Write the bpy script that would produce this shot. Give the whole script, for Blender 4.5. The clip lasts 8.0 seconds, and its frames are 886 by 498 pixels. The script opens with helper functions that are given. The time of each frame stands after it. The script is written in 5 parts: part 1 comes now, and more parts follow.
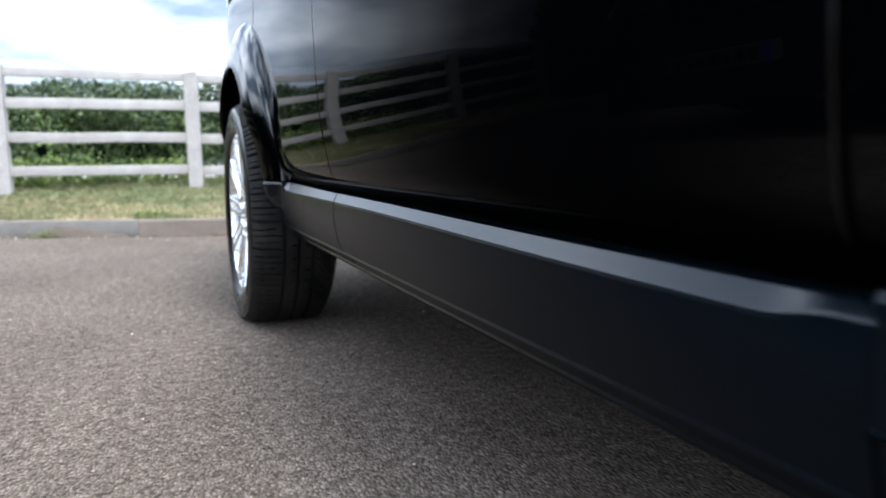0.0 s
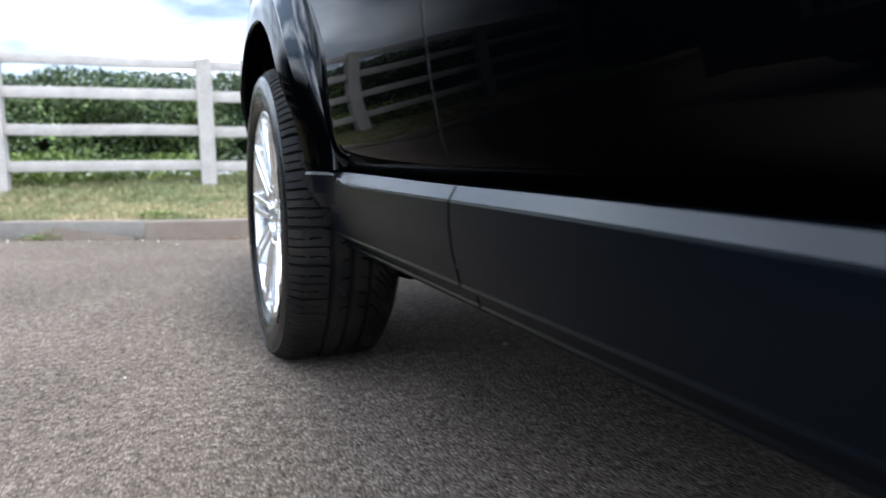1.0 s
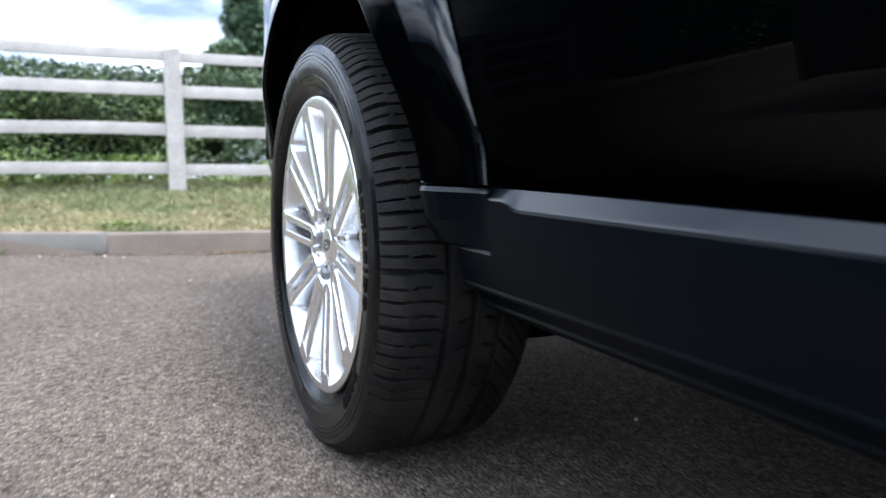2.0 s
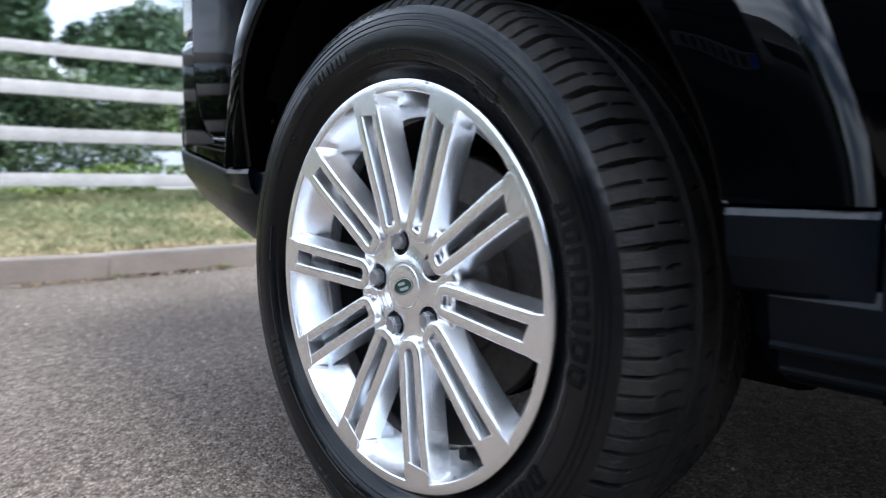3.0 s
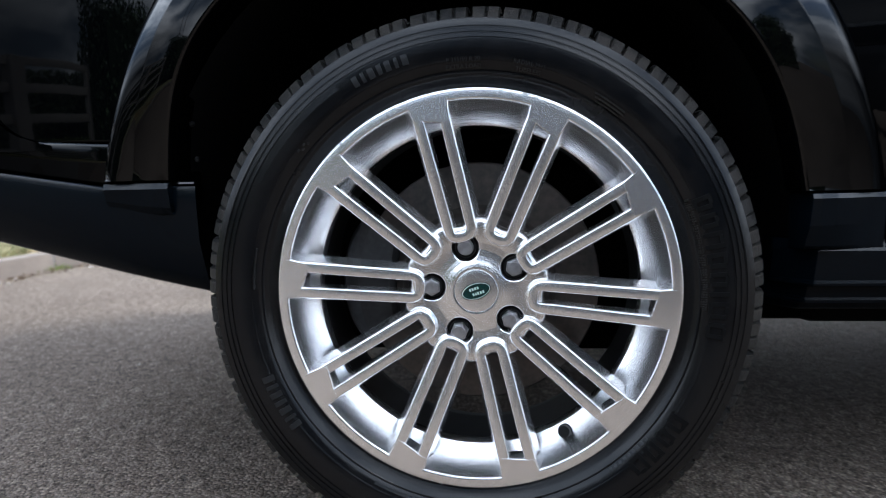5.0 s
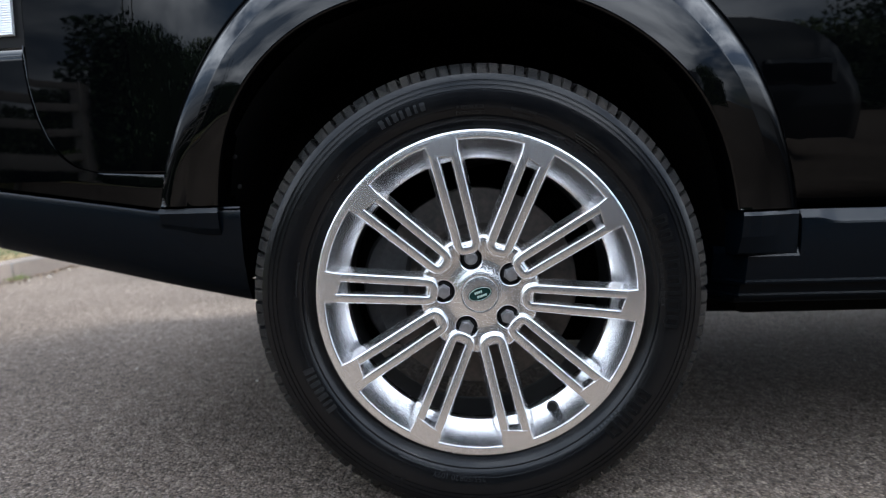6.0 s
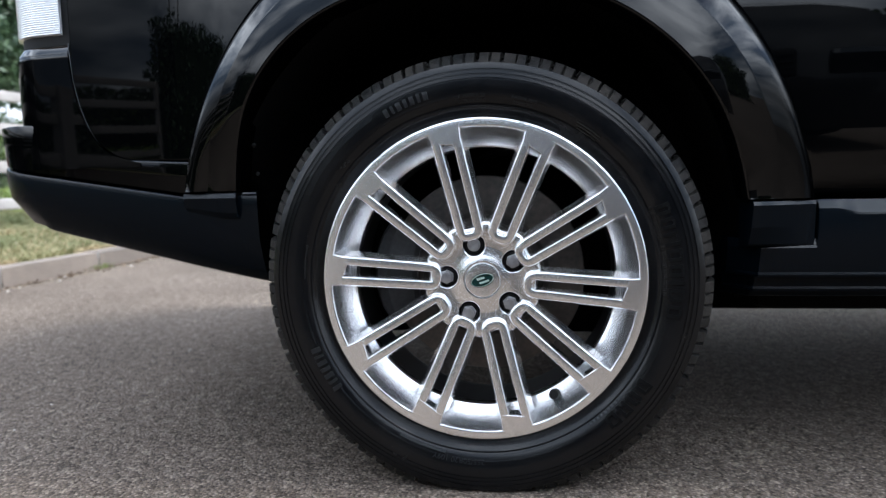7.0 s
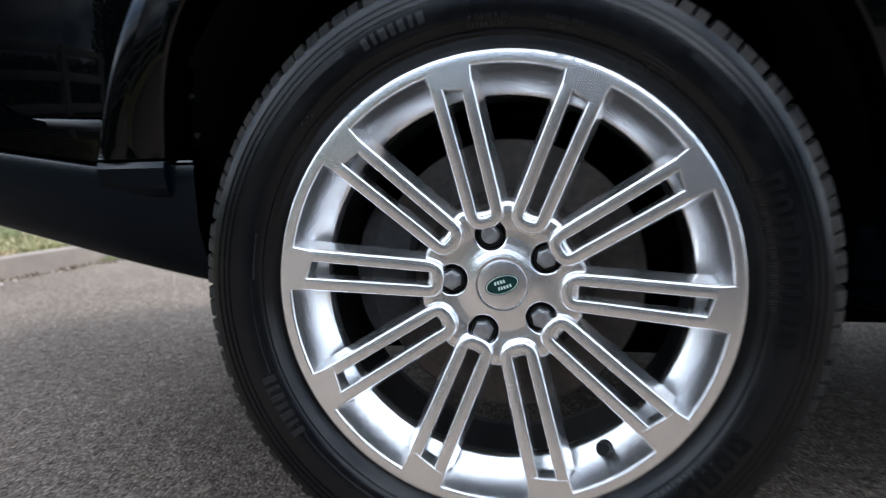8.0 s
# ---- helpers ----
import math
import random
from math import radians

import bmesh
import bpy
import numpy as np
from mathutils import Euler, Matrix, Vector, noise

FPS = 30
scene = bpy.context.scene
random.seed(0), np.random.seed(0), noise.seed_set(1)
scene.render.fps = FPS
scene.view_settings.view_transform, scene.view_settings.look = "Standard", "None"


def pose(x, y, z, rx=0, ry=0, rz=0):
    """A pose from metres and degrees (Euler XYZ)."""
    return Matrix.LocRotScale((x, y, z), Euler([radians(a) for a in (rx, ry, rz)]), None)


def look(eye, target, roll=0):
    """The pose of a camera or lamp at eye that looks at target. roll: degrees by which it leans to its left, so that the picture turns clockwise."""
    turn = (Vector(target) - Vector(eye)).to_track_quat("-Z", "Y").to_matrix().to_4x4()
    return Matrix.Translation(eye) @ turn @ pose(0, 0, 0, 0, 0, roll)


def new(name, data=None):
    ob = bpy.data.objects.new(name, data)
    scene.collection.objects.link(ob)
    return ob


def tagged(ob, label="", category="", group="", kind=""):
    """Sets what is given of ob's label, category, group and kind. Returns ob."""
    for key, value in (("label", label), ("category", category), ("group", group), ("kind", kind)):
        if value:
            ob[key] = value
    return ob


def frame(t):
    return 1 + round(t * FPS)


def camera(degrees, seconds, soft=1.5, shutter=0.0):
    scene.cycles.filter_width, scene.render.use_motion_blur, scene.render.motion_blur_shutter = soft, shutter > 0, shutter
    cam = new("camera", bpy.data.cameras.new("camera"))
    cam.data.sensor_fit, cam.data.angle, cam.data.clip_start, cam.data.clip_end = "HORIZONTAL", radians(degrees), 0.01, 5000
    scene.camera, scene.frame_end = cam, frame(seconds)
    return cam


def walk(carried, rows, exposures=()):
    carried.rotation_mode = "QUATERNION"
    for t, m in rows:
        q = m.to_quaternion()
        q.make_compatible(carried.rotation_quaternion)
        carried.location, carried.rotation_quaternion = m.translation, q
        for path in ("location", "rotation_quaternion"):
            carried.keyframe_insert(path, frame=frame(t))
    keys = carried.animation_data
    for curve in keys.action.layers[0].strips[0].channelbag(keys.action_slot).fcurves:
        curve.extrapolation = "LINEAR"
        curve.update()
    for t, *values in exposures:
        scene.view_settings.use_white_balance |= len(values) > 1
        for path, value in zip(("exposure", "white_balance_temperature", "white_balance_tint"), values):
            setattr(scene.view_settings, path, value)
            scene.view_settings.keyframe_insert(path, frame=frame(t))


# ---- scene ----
cam = camera(65.6, 8.0, soft=1.0, shutter=0.45)
cam.data.dof.use_dof, cam.data.dof.focus_distance, cam.data.dof.aperture_fstop = True, 0.90, 5.0
METRES, EYE, TILT, LEAN, TURN = 3.281, 0.538, 0.0, 0.0, -23.0
ROWS = [
    (0.0, 0.0, 0.0, 0.0, -0.03, -7.59, 0.22),
    (0.5, -0.0251, 0.0828, -0.0073, 0.95, -7.58, 0.08),
    (1.0, -0.0637, 0.171, -0.0114, 0.88, -7.6, 0.1),
    (1.5, -0.1078, 0.2508, -0.0106, 0.46, -7.55, -0.09),
    (3.0, -0.2843, 0.451, -0.0121, -19.98, -6.24, -0.72),
    (3.5, -0.355, 0.4834, -0.0111, -32.8, -6.15, -0.26),
    (4.0, -0.3997, 0.5322, -0.0175, -43.34, -5.66, 0.04),
    (4.5, -0.4234, 0.5705, -0.0167, -53.94, -5.65, 0.6),
    (6.0, -0.523, 0.5922, 0.0001, -66.26, -5.77, 1.5),
    (6.5, -0.5274, 0.5677, 0.0008, -63.23, -5.63, 1.42),
    (7.0, -0.5132, 0.5547, -0.0071, -59.61, -5.6, 1.19),
    (7.5, -0.4775, 0.5609, -0.0131, -57.34, -5.7, 1.1),
    (8.0, -0.4195, 0.5979, -0.0187, -56.87, -5.98, 0.97),
]
walk(cam, [(t, pose(-0.294, -2.414, EYE, TILT, LEAN, TURN) @ pose(METRES * x, METRES * y, METRES * z, 90 + pitch, roll, yaw)) for t, x, y, z, yaw, pitch, roll in ROWS],
     exposures=[(0.0, 1.09, 5760, 8), (1.7, 1.09, 5710, 8), (3.0, 1.01, 5620, 9), (4.5, 1.01, 5720, 8.5), (6.5, 1.05, 5960, 9), (8.0, 1.02, 5840, 8)])

# ---- world, sun, exposure ----
world = bpy.data.worlds.new("sky")
scene.world = world
world.use_nodes = True
wn, wl = world.node_tree.nodes, world.node_tree.links
wn.clear()
w_out = wn.new("ShaderNodeOutputWorld")
w_bg = wn.new("ShaderNodeBackground")
w_sky = wn.new("ShaderNodeTexSky")
w_sky.sky_type = "NISHITA"
w_sky.sun_disc = False
w_sky.sun_elevation, w_sky.sun_rotation = radians(60.7), radians(168.4)
w_tc = wn.new("ShaderNodeTexCoord")
w_map = wn.new("ShaderNodeMapping")
w_map.inputs["Scale"].default_value = (1.0, 1.0, 2.6)
w_map.inputs["Location"].default_value = (0.37, 0.2, 0.0)
w_noise = wn.new("ShaderNodeTexNoise")
w_noise.inputs["Scale"].default_value = 1.5
w_noise.inputs["Detail"].default_value = 7.0
w_noise.inputs["Roughness"].default_value = 0.58
w_cover = wn.new("ShaderNodeValToRGB")
w_cover.color_ramp.elements[0].position, w_cover.color_ramp.elements[1].position = 0.35, 0.50
w_noise2 = wn.new("ShaderNodeTexNoise")
w_noise2.inputs["Scale"].default_value = 3.2
w_noise2.inputs["Detail"].default_value = 6.0
w_cloud = wn.new("ShaderNodeValToRGB")
w_cloud.color_ramp.elements[0].position, w_cloud.color_ramp.elements[1].position = 0.40, 0.72
w_cloud.color_ramp.elements[0].color = (5.5, 6.8, 8.8, 1)
w_cloud.color_ramp.elements[1].color = (40.0, 40.6, 41.5, 1)
w_mix = wn.new("ShaderNodeMixRGB")
wl.new(w_tc.outputs["Generated"], w_map.inputs["Vector"])
wl.new(w_map.outputs["Vector"], w_noise.inputs["Vector"])
wl.new(w_map.outputs["Vector"], w_noise2.inputs["Vector"])
wl.new(w_noise.outputs["Fac"], w_cover.inputs["Fac"])
wl.new(w_noise2.outputs["Fac"], w_cloud.inputs["Fac"])
wl.new(w_cover.outputs["Color"], w_mix.inputs["Fac"])
wl.new(w_sky.outputs["Color"], w_mix.inputs["Color1"])
# clouds low over the horizon are dimmer than those overhead
w_sep, w_rise, w_dim = wn.new("ShaderNodeSeparateXYZ"), wn.new("ShaderNodeMapRange"), wn.new("ShaderNodeMixRGB")
w_rise.inputs["From Min"].default_value, w_rise.inputs["From Max"].default_value = 0.0, 0.55
w_rise.inputs["To Min"].default_value, w_rise.inputs["To Max"].default_value = 0.36, 1.0
w_dim.blend_type = "MULTIPLY"
w_dim.inputs["Fac"].default_value = 1.0
wl.new(w_tc.outputs["Generated"], w_sep.inputs["Vector"])
wl.new(w_sep.outputs["Z"], w_rise.inputs["Value"])
wl.new(w_cloud.outputs["Color"], w_dim.inputs["Color1"])
wl.new(w_rise.outputs["Result"], w_dim.inputs["Color2"])
wl.new(w_dim.outputs["Color"], w_mix.inputs["Color2"])
wl.new(w_mix.outputs["Color"], w_bg.inputs["Color"])
w_bg.inputs["Strength"].default_value = 0.088
wl.new(w_bg.outputs["Background"], w_out.inputs["Surface"])

sun_data = bpy.data.lights.new("sun", "SUN")
sun_data.energy, sun_data.angle, sun_data.color = 2.7, radians(16), (1.0, 0.96, 0.9)
sun = new("sun", sun_data)
sun.matrix_world = look((0.9, -4.4, 8), (0, 0, 0))


# ---- materials ----
def material(name, base, rough=0.5, metal=0.0, coat=0.0, coat_rough=0.03, vary=0.12, scale=6.0, grain=120.0, bump=0.0,
             bump_scale=None, tint=None, specular=0.5, random_tone=0.0, coat_ior=1.5):
    """A procedural surface: base colour varied at two scales, relief from a fine noise."""
    m = bpy.data.materials.new(name)
    m.use_nodes = True
    n, l = m.node_tree.nodes, m.node_tree.links
    b = n["Principled BSDF"]
    b.inputs["Roughness"].default_value = rough
    b.inputs["Metallic"].default_value = metal
    b.inputs["Specular IOR Level"].default_value = specular
    b.inputs["Coat Weight"].default_value = coat
    b.inputs["Coat Roughness"].default_value = coat_rough
    b.inputs["Coat IOR"].default_value = coat_ior
    tc = n.new("ShaderNodeTexCoord")
    big, fine = n.new("ShaderNodeTexNoise"), n.new("ShaderNodeTexNoise")
    big.inputs["Scale"].default_value, fine.inputs["Scale"].default_value = scale, grain
    big.inputs["Detail"].default_value, fine.inputs["Detail"].default_value = 5.0, 3.0
    l.new(tc.outputs["Object"], big.inputs["Vector"])
    l.new(tc.outputs["Object"], fine.inputs["Vector"])
    add = n.new("ShaderNodeMath")
    add.operation = "ADD"
    l.new(big.outputs["Fac"], add.inputs[0])
    l.new(fine.outputs["Fac"], add.inputs[1])
    ramp = n.new("ShaderNodeMapRange")
    ramp.inputs["From Min"].default_value, ramp.inputs["From Max"].default_value = 0.6, 1.4
    l.new(add.outputs[0], ramp.inputs["Value"])
    mix = n.new("ShaderNodeMixRGB")
    lo = [c * (1 - vary) for c in base]
    hi = [min(1, c * (1 + vary)) for c in (tint or base)]
    mix.inputs["Color1"].default_value, mix.inputs["Color2"].default_value = (*lo, 1), (*hi, 1)
    l.new(ramp.outputs["Result"], mix.inputs["Fac"])
    last = mix.outputs["Color"]
    if random_tone:
        info, hsv, rr = n.new("ShaderNodeObjectInfo"), n.new("ShaderNodeHueSaturation"), n.new("ShaderNodeMapRange")
        rr.inputs["To Min"].default_value, rr.inputs["To Max"].default_value = 1 - random_tone, 1 + random_tone
        l.new(info.outputs["Random"], rr.inputs["Value"])
        l.new(rr.outputs["Result"], hsv.inputs["Value"])
        l.new(last, hsv.inputs["Color"])
        last = hsv.outputs["Color"]
    l.new(last, b.inputs["Base Color"])
    if bump:
        bp = n.new("ShaderNodeBump")
        bp.inputs["Strength"].default_value = bump
        bp.inputs["Distance"].default_value = 0.002
        src = fine
        if bump_scale:
            src = n.new("ShaderNodeTexNoise")
            src.inputs["Scale"].default_value, src.inputs["Detail"].default_value = bump_scale, 3.0
            l.new(tc.outputs["Object"], src.inputs["Vector"])
        l.new(src.outputs["Fac"], bp.inputs["Height"])
        l.new(bp.outputs["Normal"], b.inputs["Normal"])
    return m


def asphalt_material():
    """Worn tarmac: stone chips of several tones in dark binder, with soft stains."""
    m = bpy.data.materials.new("asphalt")
    m.use_nodes = True
    n, l = m.node_tree.nodes, m.node_tree.links
    b = n["Principled BSDF"]
    b.inputs["Roughness"].default_value = 0.85
    b.inputs["Specular IOR Level"].default_value = 0.06
    tc = n.new("ShaderNodeTexCoord")
    vor, vor2 = n.new("ShaderNodeTexVoronoi"), n.new("ShaderNodeTexVoronoi")
    vor.inputs["Scale"].default_value, vor2.inputs["Scale"].default_value = 175.0, 330.0
    stain, fine = n.new("ShaderNodeTexNoise"), n.new("ShaderNodeTexNoise")
    stain.inputs["Scale"].default_value, stain.inputs["Detail"].default_value = 1.3, 6.0
    fine.inputs["Scale"].default_value, fine.inputs["Detail"].default_value = 38.0, 4.0
    for t in (vor, vor2, stain, fine):
        l.new(tc.outputs["Object"], t.inputs["Vector"])
    sep = n.new("ShaderNodeSeparateColor")
    l.new(vor.outputs["Color"], sep.inputs["Color"])
    tone = n.new("ShaderNodeValToRGB")
    e = tone.color_ramp.elements
    e[0].position, e[0].color = 0.0, (0.050, 0.037, 0.029, 1)
    e[1].position, e[1].color = 1.0, (0.262, 0.214, 0.170, 1)
    low = e.new(0.16)
    low.color = (0.116, 0.090, 0.070, 1)
    mid = e.new(0.6)
    mid.color = (0.158, 0.126, 0.099, 1)
    l.new(sep.outputs["Red"], tone.inputs["Fac"])
    gap = n.new("ShaderNodeMapRange")
    gap.inputs["From Min"].default_value, gap.inputs["From Max"].default_value = 0.25, 0.75
    gap.inputs["To Min"].default_value, gap.inputs["To Max"].default_value = 0.0, 0.62
    l.new(vor.outputs["Distance"], gap.inputs["Value"])
    dark = n.new("ShaderNodeMixRGB")
    dark.inputs["Color2"].default_value = (0.055, 0.047, 0.043, 1)
    l.new(gap.outputs["Result"], dark.inputs["Fac"])
    l.new(tone.outputs["Color"], dark.inputs["Color1"])
    worn = n.new("ShaderNodeMapRange")
    worn.inputs["From Min"].default_value, worn.inputs["From Max"].default_value = 0.3, 0.7
    worn.inputs["To Min"].default_value, worn.inputs["To Max"].default_value = 0.82, 1.18
    l.new(stain.outputs["Fac"], worn.inputs["Value"])
    worn2 = n.new("ShaderNodeMapRange")
    worn2.inputs["From Min"].default_value, worn2.inputs["From Max"].default_value = 0.3, 0.7
    worn2.inputs["To Min"].default_value, worn2.inputs["To Max"].default_value = 0.72, 1.28
    l.new(fine.outputs["Fac"], worn2.inputs["Value"])
    mul = n.new("ShaderNodeMath")
    mul.operation = "MULTIPLY"
    l.new(worn.outputs["Result"], mul.inputs[0])
    l.new(worn2.outputs["Result"], mul.inputs[1])
    hsv = n.new("ShaderNodeHueSaturation")
    sep2, chips, mul2 = n.new("ShaderNodeSeparateColor"), n.new("ShaderNodeMapRange"), n.new("ShaderNodeMath")
    l.new(vor2.outputs["Color"], sep2.inputs["Color"])
    chips.inputs["To Min"].default_value, chips.inputs["To Max"].default_value = 0.72, 1.28
    l.new(sep2.outputs["Green"], chips.inputs["Value"])
    mul2.operation = "MULTIPLY"
    l.new(mul.outputs[0], mul2.inputs[0])
    l.new(chips.outputs["Result"], mul2.inputs[1])
    l.new(mul2.outputs[0], hsv.inputs["Value"])
    l.new(dark.outputs["Color"], hsv.inputs["Color"])
    l.new(hsv.outputs["Color"], b.inputs["Base Color"])
    inv = n.new("ShaderNodeMath")
    inv.operation = "SUBTRACT"
    inv.inputs[0].default_value = 1.0
    l.new(vor.outputs["Distance"], inv.inputs[1])
    bp = n.new("ShaderNodeBump")
    bp.inputs["Strength"].default_value, bp.inputs["Distance"].default_value = 0.9, 0.004
    l.new(inv.outputs[0], bp.inputs["Height"])
    l.new(bp.outputs["Normal"], b.inputs["Normal"])
    return m


def leaf_material(name, dark, light, rough=0.5, brown=None, patch=1.1):
    """Leaves whose tone changes from one to the next and, more slowly, from patch to patch."""
    m = bpy.data.materials.new(name)
    m.use_nodes = True
    n, l = m.node_tree.nodes, m.node_tree.links
    b = n["Principled BSDF"]
    b.inputs["Roughness"].default_value = rough
    geo, ramp, tc = n.new("ShaderNodeNewGeometry"), n.new("ShaderNodeValToRGB"), n.new("ShaderNodeTexCoord")
    big, mid = n.new("ShaderNodeTexNoise"), n.new("ShaderNodeMath")
    big.inputs["Scale"].default_value, big.inputs["Detail"].default_value = patch, 3.0
    l.new(tc.outputs["Object"], big.inputs["Vector"])
    wide = n.new("ShaderNodeMapRange")
    wide.inputs["From Min"].default_value, wide.inputs["From Max"].default_value = 0.32, 0.68
    l.new(big.outputs["Fac"], wide.inputs["Value"])
    mid.operation = "MULTIPLY_ADD"
    mid.inputs[1].default_value = 0.45
    half = n.new("ShaderNodeMath")
    half.operation = "MULTIPLY"
    half.inputs[1].default_value = 0.55
    l.new(wide.outputs["Result"], half.inputs[0])
    l.new(geo.outputs["Random Per Island"], mid.inputs[0])
    l.new(half.outputs[0], mid.inputs[2])
    e = ramp.color_ramp.elements
    e[0].color, e[1].color = (*dark, 1), (*light, 1)
    e[0].position, e[1].position = 0.12, 0.86
    if brown:
        k = e.new(0.70)
        k.color = (*brown, 1)
    l.new(mid.outputs[0], ramp.inputs["Fac"])
    l.new(ramp.outputs["Color"], b.inputs["Base Color"])
    return m


M_ASPHALT = asphalt_material()
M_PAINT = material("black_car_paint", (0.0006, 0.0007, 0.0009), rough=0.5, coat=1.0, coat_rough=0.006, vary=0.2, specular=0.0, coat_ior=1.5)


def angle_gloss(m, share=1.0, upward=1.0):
    """Gloss as through a polarising filter, put into the coat weight: that of upright faces fades at slanting angles of
    view, that of faces turned to the sky stays.
    """
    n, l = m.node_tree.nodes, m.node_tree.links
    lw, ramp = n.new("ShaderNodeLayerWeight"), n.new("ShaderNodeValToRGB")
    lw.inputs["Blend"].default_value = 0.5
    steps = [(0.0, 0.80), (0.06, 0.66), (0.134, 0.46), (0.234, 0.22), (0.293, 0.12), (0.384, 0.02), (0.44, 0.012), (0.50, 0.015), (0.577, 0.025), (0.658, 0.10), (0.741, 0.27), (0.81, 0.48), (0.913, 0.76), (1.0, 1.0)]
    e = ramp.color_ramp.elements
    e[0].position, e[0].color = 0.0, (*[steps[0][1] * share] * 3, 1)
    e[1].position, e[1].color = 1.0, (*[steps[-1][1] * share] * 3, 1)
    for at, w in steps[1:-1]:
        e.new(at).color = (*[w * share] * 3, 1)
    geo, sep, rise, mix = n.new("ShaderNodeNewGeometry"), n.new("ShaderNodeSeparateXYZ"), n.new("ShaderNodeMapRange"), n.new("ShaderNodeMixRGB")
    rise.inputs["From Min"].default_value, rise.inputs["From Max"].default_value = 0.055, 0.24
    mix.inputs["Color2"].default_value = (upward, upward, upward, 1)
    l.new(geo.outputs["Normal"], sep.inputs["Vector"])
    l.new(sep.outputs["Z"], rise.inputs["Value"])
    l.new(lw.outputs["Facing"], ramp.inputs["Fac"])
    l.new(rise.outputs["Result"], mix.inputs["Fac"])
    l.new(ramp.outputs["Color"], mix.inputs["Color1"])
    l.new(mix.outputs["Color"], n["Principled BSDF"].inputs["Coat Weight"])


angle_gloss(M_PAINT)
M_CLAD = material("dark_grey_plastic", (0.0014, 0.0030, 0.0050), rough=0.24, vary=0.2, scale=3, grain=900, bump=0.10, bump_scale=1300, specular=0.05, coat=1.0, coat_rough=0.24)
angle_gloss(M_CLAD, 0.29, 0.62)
M_LINER = material("matt_black_liner", (0.003, 0.003, 0.003), rough=0.9, vary=0.3, scale=8, specular=0.05)


def rubber_material(name, clean, dusty, rough, gloss, patch, pores, relief):
    """Used tyre rubber: black with a film of brown-grey dust in uneven patches, which also dulls the gloss."""
    m = bpy.data.materials.new(name)
    m.use_nodes = True
    n, l = m.node_tree.nodes, m.node_tree.links
    b = n["Principled BSDF"]
    b.inputs["Specular IOR Level"].default_value = gloss
    tc = n.new("ShaderNodeTexCoord")
    big, mid, fine = n.new("ShaderNodeTexNoise"), n.new("ShaderNodeTexNoise"), n.new("ShaderNodeTexNoise")
    for t, sc, de in ((big, patch, 6.0), (mid, patch * 7, 4.0), (fine, pores, 3.0)):
        t.inputs["Scale"].default_value, t.inputs["Detail"].default_value = sc, de
        l.new(tc.outputs["Object"], t.inputs["Vector"])
    add = n.new("ShaderNodeMath")
    add.operation = "MULTIPLY_ADD"
    add.inputs[1].default_value = 0.5
    l.new(mid.outputs["Fac"], add.inputs[0])
    l.new(big.outputs["Fac"], add.inputs[2])
    film = n.new("ShaderNodeMapRange")
    film.inputs["From Min"].default_value, film.inputs["From Max"].default_value = 0.62, 1.0
    l.new(add.outputs[0], film.inputs["Value"])
    mix = n.new("ShaderNodeMixRGB")
    mix.inputs["Color1"].default_value, mix.inputs["Color2"].default_value = (*clean, 1), (*dusty, 1)
    l.new(film.outputs["Result"], mix.inputs["Fac"])
    l.new(mix.outputs["Color"], b.inputs["Base Color"])
    dull = n.new("ShaderNodeMapRange")
    dull.inputs["To Min"].default_value, dull.inputs["To Max"].default_value = rough
    l.new(film.outputs["Result"], dull.inputs["Value"])
    l.new(dull.outputs["Result"], b.inputs["Roughness"])
    bp = n.new("ShaderNodeBump")
    bp.inputs["Strength"].default_value, bp.inputs["Distance"].default_value = relief, 0.002
    l.new(fine.outputs["Fac"], bp.inputs["Height"])
    l.new(bp.outputs["Normal"], b.inputs["Normal"])
    return m


M_RUBBER = rubber_material("tyre_rubber", (0.0030, 0.0034, 0.0042), (0.0068, 0.0068, 0.0070), (0.15, 0.30), 0.25, 9.0, 620.0, 0.10)
M_TREAD = rubber_material("tread_rubber", (0.010, 0.0098, 0.0096), (0.032, 0.028, 0.024), (0.55, 0.90), 0.16, 14.0, 260.0, 0.9)
M_LETTER = material("raised_rubber_lettering", (0.0120, 0.0125, 0.0133), rough=0.34, vary=0.2, specular=0.30)
M_MATTMARK = material("matt_black_rubber_marks", (0.0020, 0.0021, 0.0023), rough=0.55, vary=0.4, scale=40, specular=0.11)
M_ALLOY = material("silver_alloy_paint", (0.93, 0.932, 0.94), rough=0.255, metal=0.96, vary=0.05, scale=20, grain=1400, coat=0.35, coat_rough=0.12)
# The barrel behind the spokes is near-black, far darker than the rim face.
M_BARREL = material("near_black_barrel", (0.012, 0.012, 0.012), rough=0.6, metal=0.3, vary=0.3, scale=14)
M_BOLT = material("grey_bolt_steel", (0.34, 0.34, 0.35), rough=0.32, metal=0.8, vary=0.2, scale=60)
M_DARK = material("black_recess", (0.004, 0.004, 0.004), rough=0.6, vary=0.2, specular=0.2)
M_DISC = material("brake_disc_iron", (0.080, 0.077, 0.074), rough=0.40, metal=0.7, vary=0.3, scale=18, tint=(0.092, 0.078, 0.068))
M_HAT = material("rusty_hub_iron", (0.07, 0.06, 0.053), rough=0.7, metal=0.3, vary=0.4, scale=30)
M_CALIPER = material("grey_caliper_iron", (0.045, 0.045, 0.046), rough=0.6, metal=0.4, vary=0.3, scale=25)
M_GREEN = material("green_enamel", (0.003, 0.026, 0.023), rough=0.25, coat=0.6, vary=0.1)
